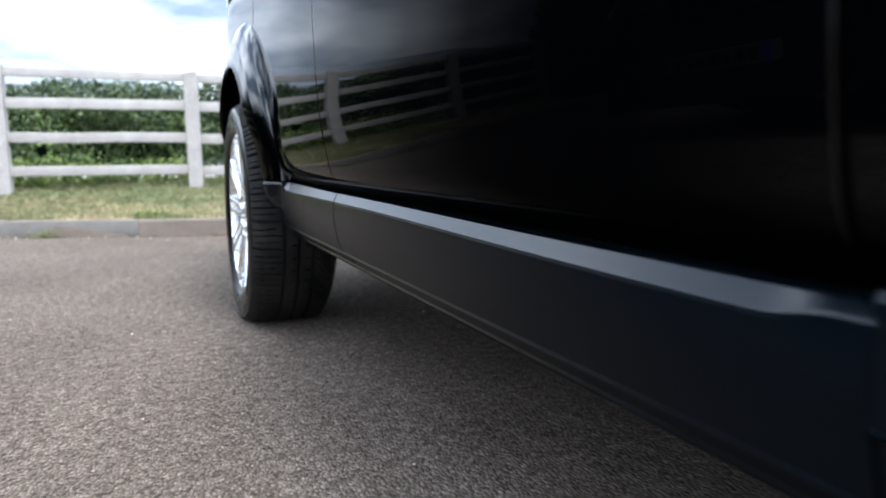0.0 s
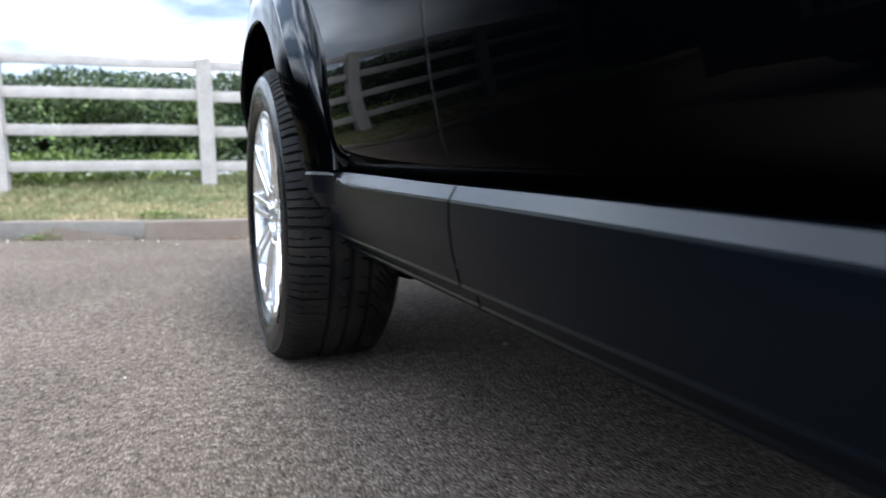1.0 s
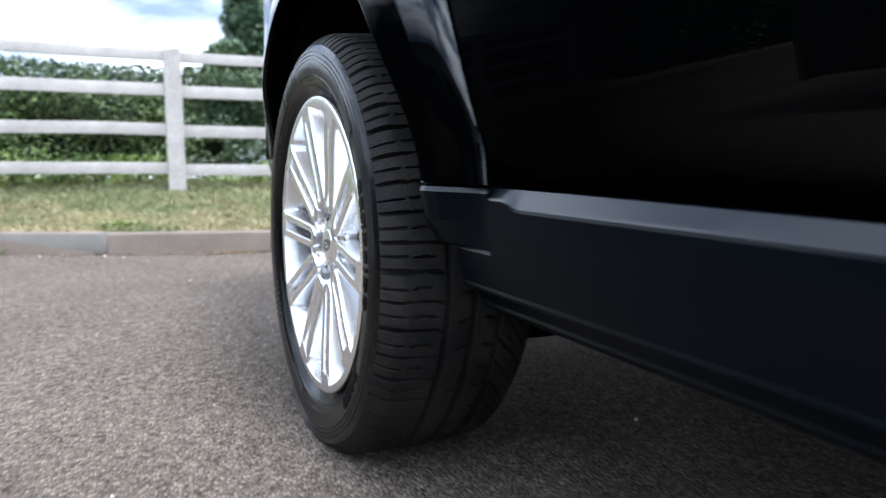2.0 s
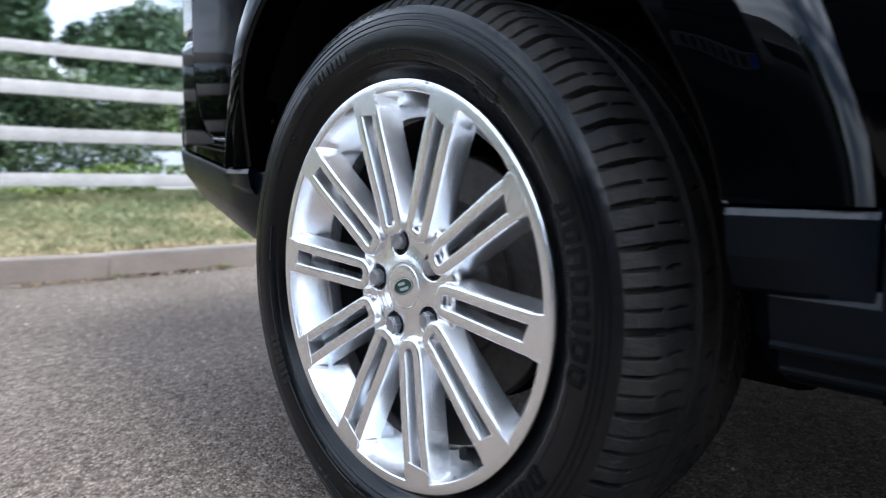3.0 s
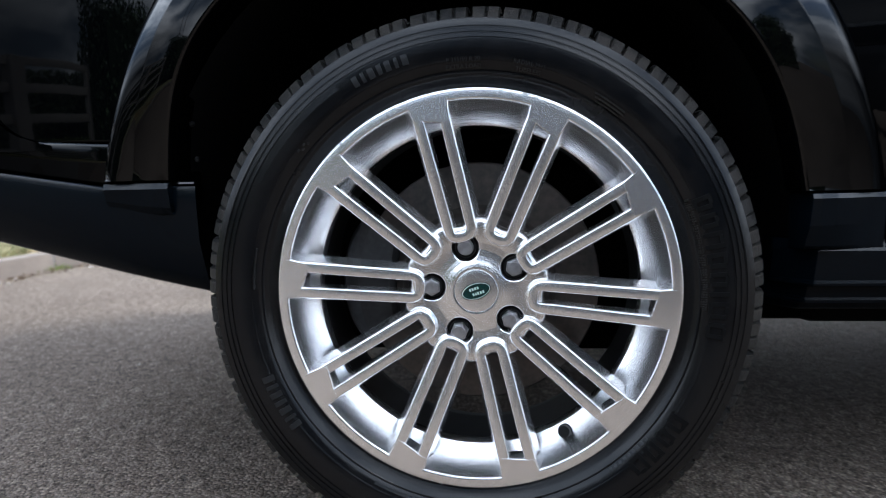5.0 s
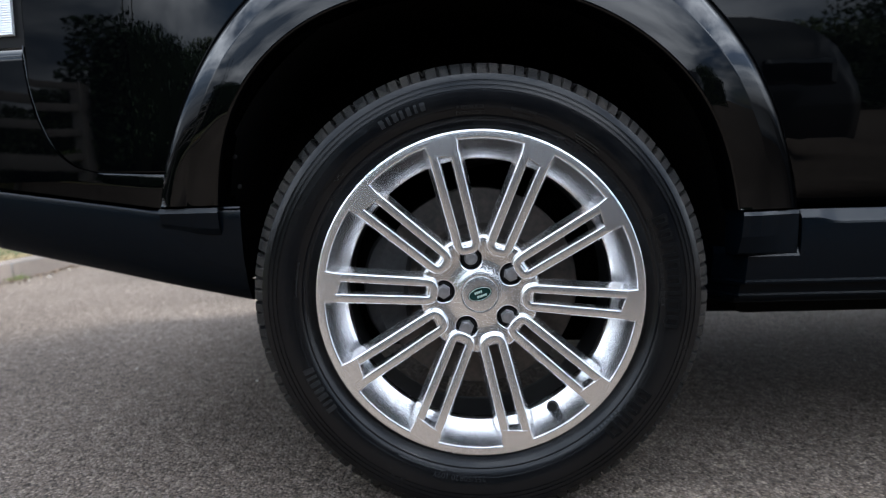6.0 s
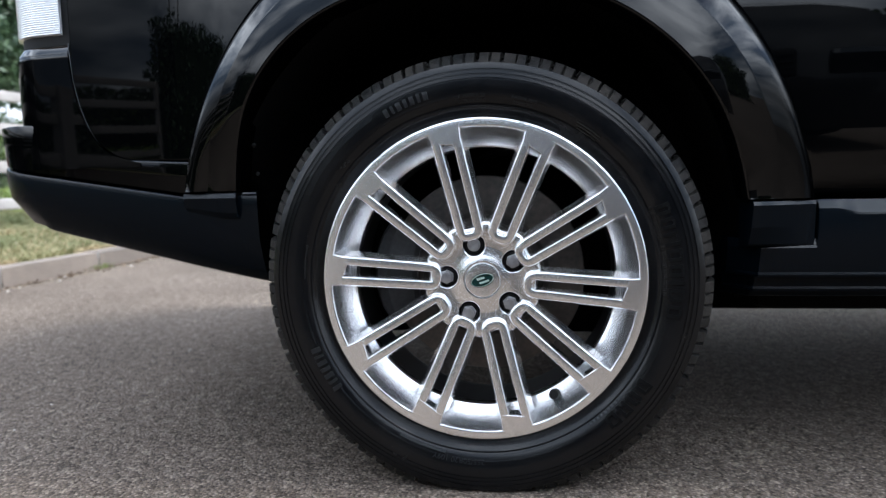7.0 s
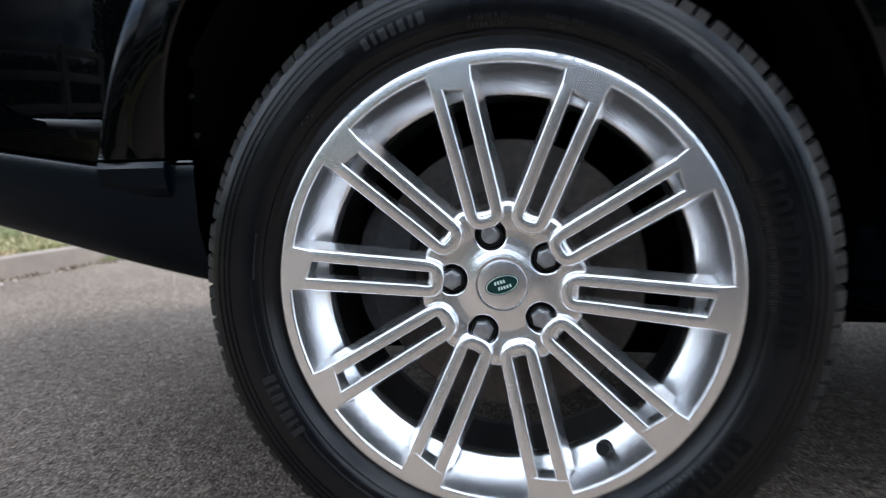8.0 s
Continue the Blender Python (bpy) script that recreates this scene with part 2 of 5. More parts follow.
M_PALE = material("pale_metal_marks", (0.55, 0.60, 0.55), rough=0.35, metal=0.3, vary=0.1)
M_SCUFF = material("scraped_alloy", (0.26, 0.26, 0.265), rough=0.65, metal=0.5, vary=0.4, scale=200)
M_LENS = material("clear_ribbed_lens", (0.82, 0.84, 0.86), rough=0.18, coat=1.0, vary=0.06, scale=30)
M_GLASS = material("dark_tinted_glass", (0.006, 0.007, 0.008), rough=0.04, coat=1.0, coat_rough=0.0, vary=0.1)
# Lighter than the black bumper: paints the glint along its upper edge.
M_EDGE_GLINT = material("edge_glint_metal", (0.060, 0.064, 0.070), rough=0.34, metal=0.4, vary=0.2)
M_WOOD = material("white_painted_timber", (0.32, 0.292, 0.272), rough=0.75, vary=0.14, scale=7, grain=60, bump=0.4, bump_scale=90, tint=(0.41, 0.382, 0.36), random_tone=0.08)
M_KERB = material("concrete_kerb", (0.158, 0.127, 0.104), rough=0.9, vary=0.28, scale=5, grain=160, bump=0.5, bump_scale=240, random_tone=0.12)
M_MORTAR = material("kerb_joint_mortar", (0.12, 0.11, 0.10), rough=0.95, vary=0.3)
M_SOIL = material("dry_verge_soil", (0.20, 0.165, 0.105), rough=0.95, vary=0.35, scale=3, grain=70, bump=0.6, tint=(0.16, 0.17, 0.075))
M_FIELD = material("pale_far_ground", (0.34, 0.34, 0.33), rough=0.9, vary=0.2, scale=0.5, grain=4)
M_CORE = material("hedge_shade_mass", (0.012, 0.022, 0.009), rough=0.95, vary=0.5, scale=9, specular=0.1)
M_BARK = material("tree_bark", (0.09, 0.07, 0.05), rough=0.9, vary=0.4, scale=12, bump=0.6, bump_scale=40)
M_HEDGE = leaf_material("hedge_leaves", (0.018, 0.046, 0.021), (0.19, 0.27, 0.08), brown=(0.085, 0.115, 0.045))
M_TREE = leaf_material("tree_leaves", (0.018, 0.044, 0.020), (0.075, 0.125, 0.045), patch=0.7)
M_WEED = leaf_material("verge_weed_leaves", (0.05, 0.10, 0.02), (0.22, 0.27, 0.05))
M_GRASS = leaf_material("grass_blades", (0.12, 0.15, 0.06), (0.34, 0.30, 0.15), brown=(0.23, 0.215, 0.10), patch=2.0)
M_STRAW = leaf_material("dry_grass_blades", (0.34, 0.26, 0.14), (0.55, 0.45, 0.27))
M_STONE = material("loose_stone", (0.42, 0.38, 0.34), rough=0.85, vary=0.3, random_tone=0.3)
M_ROOFING = material("grey_roof_sheet", (0.46, 0.50, 0.55), rough=0.6, vary=0.1)
M_RENDER = material("pale_wall_render", (0.62, 0.62, 0.62), rough=0.85, vary=0.1)
# White plate darkened in its colour, so that its mirror image stays dim.
M_PLATE = material("dimmed_white_plate", (0.10, 0.10, 0.095), rough=0.4, vary=0.05)
M_BLUE = material("blue_plate_band", (0.02, 0.05, 0.30), rough=0.4, vary=0.05)
M_WHITECAR = material("pale_blue_white_car_paint", (0.45, 0.49, 0.53), rough=0.3, coat=0.6, vary=0.05)
M_REDCAR = material("red_car_paint", (0.24, 0.02, 0.02), rough=0.3, coat=0.6, vary=0.1)
M_OTHER = material("plain_black_car_paint", (0.002, 0.0025, 0.003), rough=0.3, coat=0.4, coat_rough=0.02, vary=0.15)


# ---- building helpers ----
def thing(name, label, category, group="", at=(0, 0, 0)):
    ob = new(name)
    ob.location = at
    return tagged(ob, label, category, group)


def mesh_of(name, verts, faces, mat, smooth=True, sharp=None):
    me = bpy.data.meshes.new(name)
    me.from_pydata([tuple(v) for v in verts], [], faces)
    for m in (mat if isinstance(mat, (list, tuple)) else [mat]):
        me.materials.append(m)
    me.update()
    if smooth:
        me.polygons.foreach_set("use_smooth", [True] * len(me.polygons))
        if sharp is not None:
            me.set_sharp_from_angle(angle=radians(sharp))
    return me


def put(name, me, parent=None, label="", at=(0, 0, 0), kind="", category=""):
    ob = new(name, me)
    ob.location = at
    if parent is not None:
        ob.parent = parent
    return tagged(ob, label, category, "", kind)


def part(name, bm, mat, parent, label="", smooth=False, sharp=None, at=(0, 0, 0)):
    bmesh.ops.recalc_face_normals(bm, faces=bm.faces)
    me = bpy.data.meshes.new(name)
    bm.to_mesh(me)
    bm.free()
    for m in (mat if isinstance(mat, (list, tuple)) else [mat]):
        me.materials.append(m)
    if smooth:
        me.polygons.foreach_set("use_smooth", [True] * len(me.polygons))
        if sharp is not None:
            me.set_sharp_from_angle(angle=radians(sharp))
    return put(name, me, parent, label, at)


def grid(fn, nu, nv, close_u=False):
    """Vertices and quads of a sheet fn(i, j)."""
    vs = [fn(i, j) for i in range(nu) for j in range(nv)]
    fs = []
    for i in range(nu if close_u else nu - 1):
        for j in range(nv - 1):
            a, b2 = i * nv + j, ((i + 1) % nu) * nv + j
            fs.append((a, b2, b2 + 1, a + 1))
    return vs, fs


def revolve(profile, n=96):
    """A ring round the x axis from (r, u): u runs outwards, to -x."""
    m = len(profile)

    def fn(i, j):
        a = 2 * math.pi * i / n
        r, u = profile[j]
        return (-u, r * math.sin(a), r * math.cos(a))
    return grid(fn, n, m, True)


def box(bm, lo, hi, bevel=0.0, m=None, seg=2, mi=0):
    c = [(a + b2) / 2 for a, b2 in zip(lo, hi)]
    d = [abs(b2 - a) for a, b2 in zip(lo, hi)]
    before = set(bm.faces)
    r = bmesh.ops.create_cube(bm, size=1.0, matrix=Matrix.Translation(c) @ Matrix.Diagonal((*d, 1)))
    vs = r["verts"]
    if bevel:
        es = list({e for v in vs for e in v.link_edges})
        bmesh.ops.bevel(bm, geom=es, offset=bevel, segments=seg, affect="EDGES", profile=0.6)
    fresh = [f for f in bm.faces if f not in before]
    for f in fresh:
        f.material_index = mi
    if m is not None:
        bmesh.ops.transform(bm, matrix=m, verts=list({v for f in fresh for v in f.verts}))
    return bm


def cyl(bm, r1, r2, depth, m, n=24, mi=0, bevel=0.0):
    before = set(bm.faces)
    bmesh.ops.create_cone(bm, cap_ends=True, segments=n, radius1=r1, radius2=r2, depth=depth, matrix=m)
    fresh = [f for f in bm.faces if f not in before]
    if bevel:
        es = list({e for f in fresh if len(f.verts) > 4 for e in f.edges})
        bmesh.ops.bevel(bm, geom=es, offset=bevel, segments=2, affect="EDGES", profile=0.6)
        fresh = [f for f in bm.faces if f not in before]
    for f in fresh:
        f.material_index = mi
    return bm


AXLE = Matrix.Rotation(radians(-90), 4, "Y")      # turns +z to -x, outwards from the car


def smooth(a, b2, x):
    t = min(1, max(0, (x - a) / (b2 - a)))
    return t * t * (3 - 2 * t)


def leaf_sheet(name, points, size, mat, seed, aspect=0.55, upright=0.0, spread=0.4):
    """Many small folded leaves at the given points, as one mesh."""
    rng = np.random.default_rng(seed)
    p = np.asarray(points, float)
    n = len(p)
    d = rng.normal(size=(n, 3))
    d[:, 2] = d[:, 2] * (1 - upright) + upright * np.abs(d[:, 2]) * 2
    d /= np.linalg.norm(d, axis=1)[:, None]
    s = rng.normal(size=(n, 3))
    s -= d * (s * d).sum(1)[:, None]
    s /= np.linalg.norm(s, axis=1)[:, None]
    k = np.cross(d, s)
    L = size * (1 + spread * rng.uniform(-1, 1, n))[:, None]
    v = np.stack([p - d * L / 2, p + s * L * aspect / 2 + k * L * 0.08, p + d * L / 2, p - s * L * aspect / 2 + k * L * 0.08], 1).reshape(-1, 3)
    me = bpy.data.meshes.new(name)
    me.vertices.add(4 * n)
    me.vertices.foreach_set("co", v.ravel())
    me.loops.add(4 * n)
    me.loops.foreach_set("vertex_index", np.arange(4 * n))
    me.polygons.add(n)
    me.polygons.foreach_set("loop_start", np.arange(n) * 4)
    me.materials.append(mat)
    me.update(calc_edges=True)
    return me


# ---- ground, kerb, verge ----
KERB_Y, KERB_SLOPE, KERB_H = 2.66, 0.012, 0.112


def kerb_line(x):
    """Foot of the kerb: straight beside the car, bending away past its tail."""
    return KERB_Y + KERB_SLOPE * max(0, x) + 0.80 * (1 - math.exp(-(max(0, 0.15 - x) / 1.6) ** 1.4))


def ground_z(x, y):
    return 0.003 * noise.noise(Vector((x * 0.9, y * 0.9, 0)))


xs = sorted(set([-400, -150, -60, -30, -15] + [round(-8 + 0.5 * i, 3) for i in range(33)] + [15, 30, 60, 150, 400]))
ys = sorted(set([-400, -150, -60, -30, -15] + [round(-8 + 0.5 * i, 3) for i in range(33)] + [15, 30, 60, 150, 400]))
gv, gf = grid(lambda i, j: (xs[i], ys[j], ground_z(xs[i], ys[j]) - 0.003), len(xs), len(ys))
put("ground", mesh_of("ground", gv, gf, M_ASPHALT), label="worn brown-grey tarmac with exposed stone chips", kind="structure", category="ground")


def verge_z(x, y):
    d = y - kerb_line(x) - 0.13
    return KERB_H - 0.012 + 0.20 * smooth(0, 2.2, d) + 0.018 * noise.noise(Vector((x * 2.1, y * 2.1, 3)))


def verge_fn(i, j):
    x = -9 + 0.18 * i
    y = kerb_line(x) + 0.118 + (j / 29) ** 1.3 * 4.4
    return (x, y, verge_z(x, y) if j else KERB_H - 0.02)


vv, vf = grid(verge_fn, 101, 30)
verge = put("verge_ground", mesh_of("verge_ground", vv, vf, M_SOIL), label="grassy bank of dry soil behind the kerb", kind="structure", category="ground")

fv, ff = grid(lambda i, j: (-60 + 5 * i, 6.9 + 4 * j, 0.22), 25, 14)
put("far_yard", mesh_of("far_yard", fv, ff, M_FIELD), label="pale concrete yard beyond the hedge", kind="structure", category="ground")

kerb = tagged(new("kerb", mesh_of("kerb", *grid(lambda i, j: (-9 + 0.45 * i, kerb_line(-9 + 0.45 * i) + 0.006 + (0.008, 0.008, 0.118, 0.118)[j], (-0.02, KERB_H - 0.006, KERB_H - 0.006, -0.02)[j]), 41, 4), M_MORTAR)),
              "low concrete kerb between tarmac and grass", "kerb", "", "structure")


def kerb_stone_mesh(length):
    bm = bmesh.new()
    box(bm, (-length / 2, 0, -0.03), (length / 2, 0.125, KERB_H), 0.012, seg=3)
    for v in bm.verts:
        if v.co.y < 0.03 and v.co.z > 0.05:
            v.co.y += 0.012
    me = bpy.data.meshes.new("kerb_stone")
    bm.to_mesh(me)
    bm.free()
    me.materials.append(M_KERB)
    return me


KERB_MESH = kerb_stone_mesh(0.828)
for k in range(-10, 12):
    x = -0.40 + 0.84 * k + 0.42
    ob = put("kerb_stone", KERB_MESH, kerb)
    ob.matrix_basis = pose(x, kerb_line(x) + 0.002 * (k % 3), -0.003 * (k % 2), 0.3 * (k % 3 - 1), 0, math.degrees(math.atan2(kerb_line(x + 0.4) - kerb_line(x - 0.4), 0.8)))

# ---- fence ----
POSTS = [(-4.10, 4.78), (-2.90, 4.67), (-1.45, 4.54), (0.11, 4.40), (1.76, 4.22), (3.36, 4.04), (4.96, 3.88), (6.5, 3.72)]
RAILS = [(1.268, 0.078), (1.014, 0.090), (0.722, 0.090), (0.432, 0.086)]
fence = thing("fence", "weathered white timber post and rail fence on the bank", "fence")


def post_mesh():
    bm = bmesh.new()
    box(bm, (-0.062, -0.055, -0.30), (0.062, 0.055, 1.315), 0.007)
    for v in bm.verts:
        if v.co.z > 1.2:
            v.co.z += 0.012 * (1 if v.co.x > 0 else -0.4)
    me = bpy.data.meshes.new("post")
    bm.to_mesh(me)
    bm.free()
    me.materials.append(M_WOOD)
    return me


POST_MESH = post_mesh()
for k, (px, py) in enumerate(POSTS):
    ob = put("post", POST_MESH, fence)
    ob.matrix_basis = pose(px, py, 0.006 * (k % 3), 0.5 * (k % 3 - 1), 0.6 * ((k * 2) % 3 - 1), -6)
for k in range(len(POSTS) - 1):
    (ax, ay), (bx, by) = POSTS[k], POSTS[k + 1]
    for z, h in RAILS:
        bm = bmesh.new()
        length = math.hypot(bx - ax, by - ay)
        box(bm, (-length / 2 + 0.03, -0.018, -h / 2), (length / 2 - 0.03, 0.018, h / 2), 0.004)
        bmesh.ops.subdivide_edges(bm, edges=[e for e in bm.edges if e.calc_length() > 0.5], cuts=7)
        for v in bm.verts:
            q = noise.noise(Vector((v.co.x * 1.7 + k * 9, z * 7, 0)))
            v.co.z += 0.006 * q
            v.co.y += 0.004 * q
        rail = part("rail", bm, M_WOOD, fence, smooth=True, sharp=40)
        rail.matrix_basis = pose((ax + bx) / 2, (ay + by) / 2 + 0.002, z - 0.012 * ((ax + bx) / 2) * 0.4, 0, 0.25 * ((k + int(z * 10)) % 3 - 1), math.degrees(math.atan2(by - ay, bx - ax)))


# ---- the car ----
MID = 0.90                       # the car's middle plane
HUB_Y, HUB_Z = 0.0035, 0.350
FRONT_Y = HUB_Y - 2.885
ROT0 = 13.2                      # turn of the wheel
SILL_TOP, WAIST = 0.480, 1.12


def tail_draw(y):
    """How far the flank is drawn in towards the tail: a soft bend, then straight."""
    d = max(0, y - 0.42)
    return 0.15 * d * d / 0.32 if d < 0.16 else 0.15 * (d - 0.08)


def side_x(y, z):
    """The painted flank: fuller towards the waist, drawn in at the tail and the nose."""
    x = 0.014 + 0.10 * (z - 0.80) ** 2 - 0.006 * smooth(-0.3, 0.4, y)
    if z < 0.68:
        x += (0.45 * (0.68 - z) ** 2 + 11.0 * max(0, 0.515 - z) ** 2) * (1 - smooth(-0.3, 0.3, y))
    if z > 0.95:
        x += 0.20 * (z - 0.95) ** 2
    x += tail_draw(y)
    if y < -2.9:
        x += 0.16 * (y + 2.9) ** 2
    return x


def arch_point(a, outer, yc=HUB_Y, mirror=1):
    """A point of the wheel arch: a from 0 (front foot) over pi/2 (top) to pi (rear foot)."""
    rear = a > math.pi / 2
    if outer:
        ry, rz, n = (0.521, 0.575, 2.2) if rear else (0.533, 0.575, 2.06)
    else:
        ry, rz, n = (0.430, 0.434, 2.6) if rear else (0.428, 0.432, 2.08)
    c, s = abs(math.cos(a)), abs(math.sin(a))
    y = ry * c ** (2 / n) * (1 if rear else -1)
    return yc + mirror * y, 0.40 + rz * s ** (2 / n)


def arch_top(y, yc=HUB_Y, mirror=1):
    """Height of the outer arch edge over y."""
    d = (y - yc) * mirror
    ry, n = (0.521, 2.2) if d > 0 else (0.533, 2.06)
    if abs(d) >= ry:
        return 0.0
    return 0.40 + 0.575 * (1 - (abs(d) / ry) ** n) ** (1 / n)


car = thing("car", "black off-road estate car with silver alloy wheels, parked", "car", at=(0, 0, 0))


def both_sides(name, verts, faces, mat, label="", sharp=None, flat=False):
    """The same panel on the near flank and, mirrored, on the far one."""
    put(name, mesh_of(name, verts, faces, mat, not flat, sharp), car, label)
    mv = [(2 * MID - x, y, z) for x, y, z in verts]
    put(name, mesh_of(name, mv, [tuple(reversed(f)) for f in faces], mat, not flat, sharp), car, label)


def lean(z):
    """How far the gap between the doors runs back with height."""
    return 0.10 * min(0.32, max(0, z - SILL_TOP))


def panel(name, y0, y1, lo, hi, ny, nz, mat, label="", lip=0.018, fx=side_x, r=0.0011, leaning=0):
    """A sheet of the flank with rounded, turned-in edges; leaning: 1 where its front edge leans back, 2 where its rear edge does."""
    def steps(n, eps):
        """Places along an edge with the rings of the turned-in lip and a close line beside each fold."""
        return [(0, 2, -1), (0, 1, -1), (0, 0, 0), (eps, 0, 0)] + [(k / n, 0, 0) for k in range(1, n)] + [(1 - eps, 0, 0), (1, 0, 0), (1, 1, 1), (1, 2, 1)]
    us, vs = steps(ny, 0.0016 / (y1 - y0)), steps(nz, 0.003)

    def fn(i, j):
        (tu, ru, su), (tv, rv, sv) = us[i], vs[j]
        yy = y0 + (y1 - y0) * tu
        z0, z1 = lo(yy), hi(yy)
        zz = z0 + (z1 - z0) * tv
        yy += lean(zz) * ((1 - tu) ** 3 if leaning == 1 else tu ** 3 if leaning == 2 else 0)
        return (fx(yy, zz) + (0, r, lip)[max(ru, rv)], yy + su * r, zz + sv * r)
    v, f = grid(fn, len(us), len(vs))
    # turn the faces outwards, to -x
    both_sides(name, v, f, mat, label)


# flank panels
def sill_drop(y):
    """How far the top edge of the sill falls towards the front."""
    return 0.0050 * smooth(-0.55, -1.15, y) + 0.0060 * smooth(-1.1, -2.05, y)


def door_low(y):
    return max(SILL_TOP - sill_drop(y), arch_top(y) - 0.03)


panel("rear_door", -1.0745, -0.245, door_low, lambda y: WAIST, 80, 40, M_PAINT, "glossy black rear door skin", leaning=1)
panel("front_door", -2.165, -1.0787, lambda y: SILL_TOP - sill_drop(y), lambda y: WAIST, 44, 40, M_PAINT, "glossy black front door skin", leaning=2)


def quarter_low(y):
    t = max(0, (y - 0.60) / 0.152)
    curve = 0.564 + 0.215 * (1 - math.sqrt(max(0, 1 - min(1, t) ** 3.0)))
    return max(arch_top(y) - 0.03, curve - 0.02 * max(0, 0.6 - y))


panel("quarter_panel", -0.237, 0.748, quarter_low, lambda y: WAIST, 110, 44, M_PAINT, "glossy black rear quarter panel")


def wing_low(y):
    return max(SILL_TOP if y > -2.5 else 0.60, arch_top(y, FRONT_Y, -1) - 0.03)


panel("front_wing", -3.60, -2.173, wing_low, lambda y: 1.06, 90, 36, M_PAINT, "glossy black front wing")


def flare(yc, mirror, foot_front, foot_rear, name):
    """The raised wheel-arch lip: a sloping shoulder that dies out at the feet, a flat face and a turned-in edge."""
    stations = 120
    # share of the way from the outer to the inner edge; below 0 lies the wall down to the panel
    shares = [-4, -3, -2, -1, 0.0, 0.02, 0.05, 0.10, 0.16, 0.23, 0.30, 0.37, 0.43, 0.455, 0.47, 0.485, 0.51, 0.58, 0.66, 0.75, 0.84, 0.91, 0.96, 0.985, 1.0, 2, 3, 4, 5]
    cols = len(shares)

    def fn(i, j):
        t = i / (stations - 1)
        a = 0.10 + (math.pi - 0.16) * t
        (oy, oz), (iy, iz) = arch_point(a, True, yc, mirror), arch_point(a, False, yc, mirror)
        foot = foot_front if t < 0.5 else foot_rear
        oz, iz = max(foot, oz), max(foot, iz)
        f = shares[j]
        h = smooth(0.47, 0.74, oz)
        crest = 0.027 - 0.019 * h if t < 0.5 else -0.006 + 0.018 * h * smooth(1.0, 0.5, t)
        inner = 0.002 - 0.039 * smooth(0.47, 0.70, iz)
        fold = crest + (inner - crest) * (0.50 + 0.27 * smooth(0.47, 0.62, oz))
        wy, wz = oy - yc, (oz - 0.40) * (1 if oz > foot else 0)
        d = math.hypot(wy, wz) + 1e-9
        ny, nz = iy - oy, iz - oz
        e = math.hypot(ny, nz) + 1e-9
        if f < 0:
            out, deep = {-1: (0.0012, 0.0010), -2: (0.0018, 0.004), -3: (0.0020, 0.5), -4: (0.0021, 1.0)}[f]
            base = side_x(oy, oz) + 0.012
            x = crest + 0.011 * (0.5 + 0.5 * h) + (min(deep, base - crest) if f > -3 else (base - crest) * deep)
            return (x, oy + wy / d * out, oz + wz / d * out)
        if f > 1:
            k = int(f) - 2
            g = (0.003, 0.0045, 0.004, 0.002)[k]
            return (inner + (0.002, 0.008, 0.025, 0.07)[k], iy + ny / e * g, iz + nz / e * g)
        if f < 0.47:
            q = f / 0.47
            x = crest + (fold - crest) * q - 0.0012 * math.sin(math.pi * q) + 0.011 * (0.5 + 0.5 * h) * max(0, 1 - f / 0.17) ** 2
        else:
            q = (f - 0.47) / 0.53
            x = fold + (inner - fold) * q - 0.0014 * math.sin(math.pi * q)
        return (x, oy + (iy - oy) * f, oz + (iz - oz) * f)
    v, f = grid(fn, stations, cols)
    both_sides(name, v, f, M_PAINT, "glossy black wheel-arch lip", sharp=50)


flare(HUB_Y, 1, 0.477, 0.506, "rear_arch_lip")
flare(FRONT_Y, -1, 0.506, 0.477, "front_arch_lip")


# wheel housings
def liner(yc, mirror):
    n, m = 40, 9

    def fn(i, j):
        a = -0.24 + (math.pi + 0.38) * i / (n - 1)
        r = 0.452
        zl = 0.40 + (r + 0.01) * math.sin(a)
        x0 = 0.020 + 0.058 * smooth(0.56, 0.42, zl)
        x = x0 + (0.42 - x0) * j / (m - 1)
        return (x, yc + mirror * -r * math.cos(a) * 1.0, max(0.338 if a < 1 else 0.351, 0.40 + (r + 0.01) * math.sin(a)))
    v, f = grid(fn, n, m)
    # inner wall of the housing
    base = len(v)
    ring = [fn(i, m - 1) for i in range(n)]
    v += ring
    v.append((0.42, yc, 0.40))
    f += [(base + i, base + i + 1, base + n) for i in range(n - 1)]
    both_sides("wheel_housing", v, f, M_LINER, "matt black wheel-housing liner")


liner(HUB_Y, 1)
liner(FRONT_Y, -1)


def sweep(name, section, stations, mat, label="", sharp=9, place=None, close=False):
    """A section of (x, z) points carried along y; place(point index, y) may shift it."""
    def fn(i, j):
        y = stations[i]
        x, z = section[j]
        return place(j, y, x, z) if place else (x, y, z)
    v, f = grid(fn, len(stations), len(section))
    n = len(section)
    f.append(tuple(range(n)))
    f.append(tuple(reversed(range((len(stations) - 1) * n, len(stations) * n))))
    both_sides(name, v, f, mat, label, sharp)


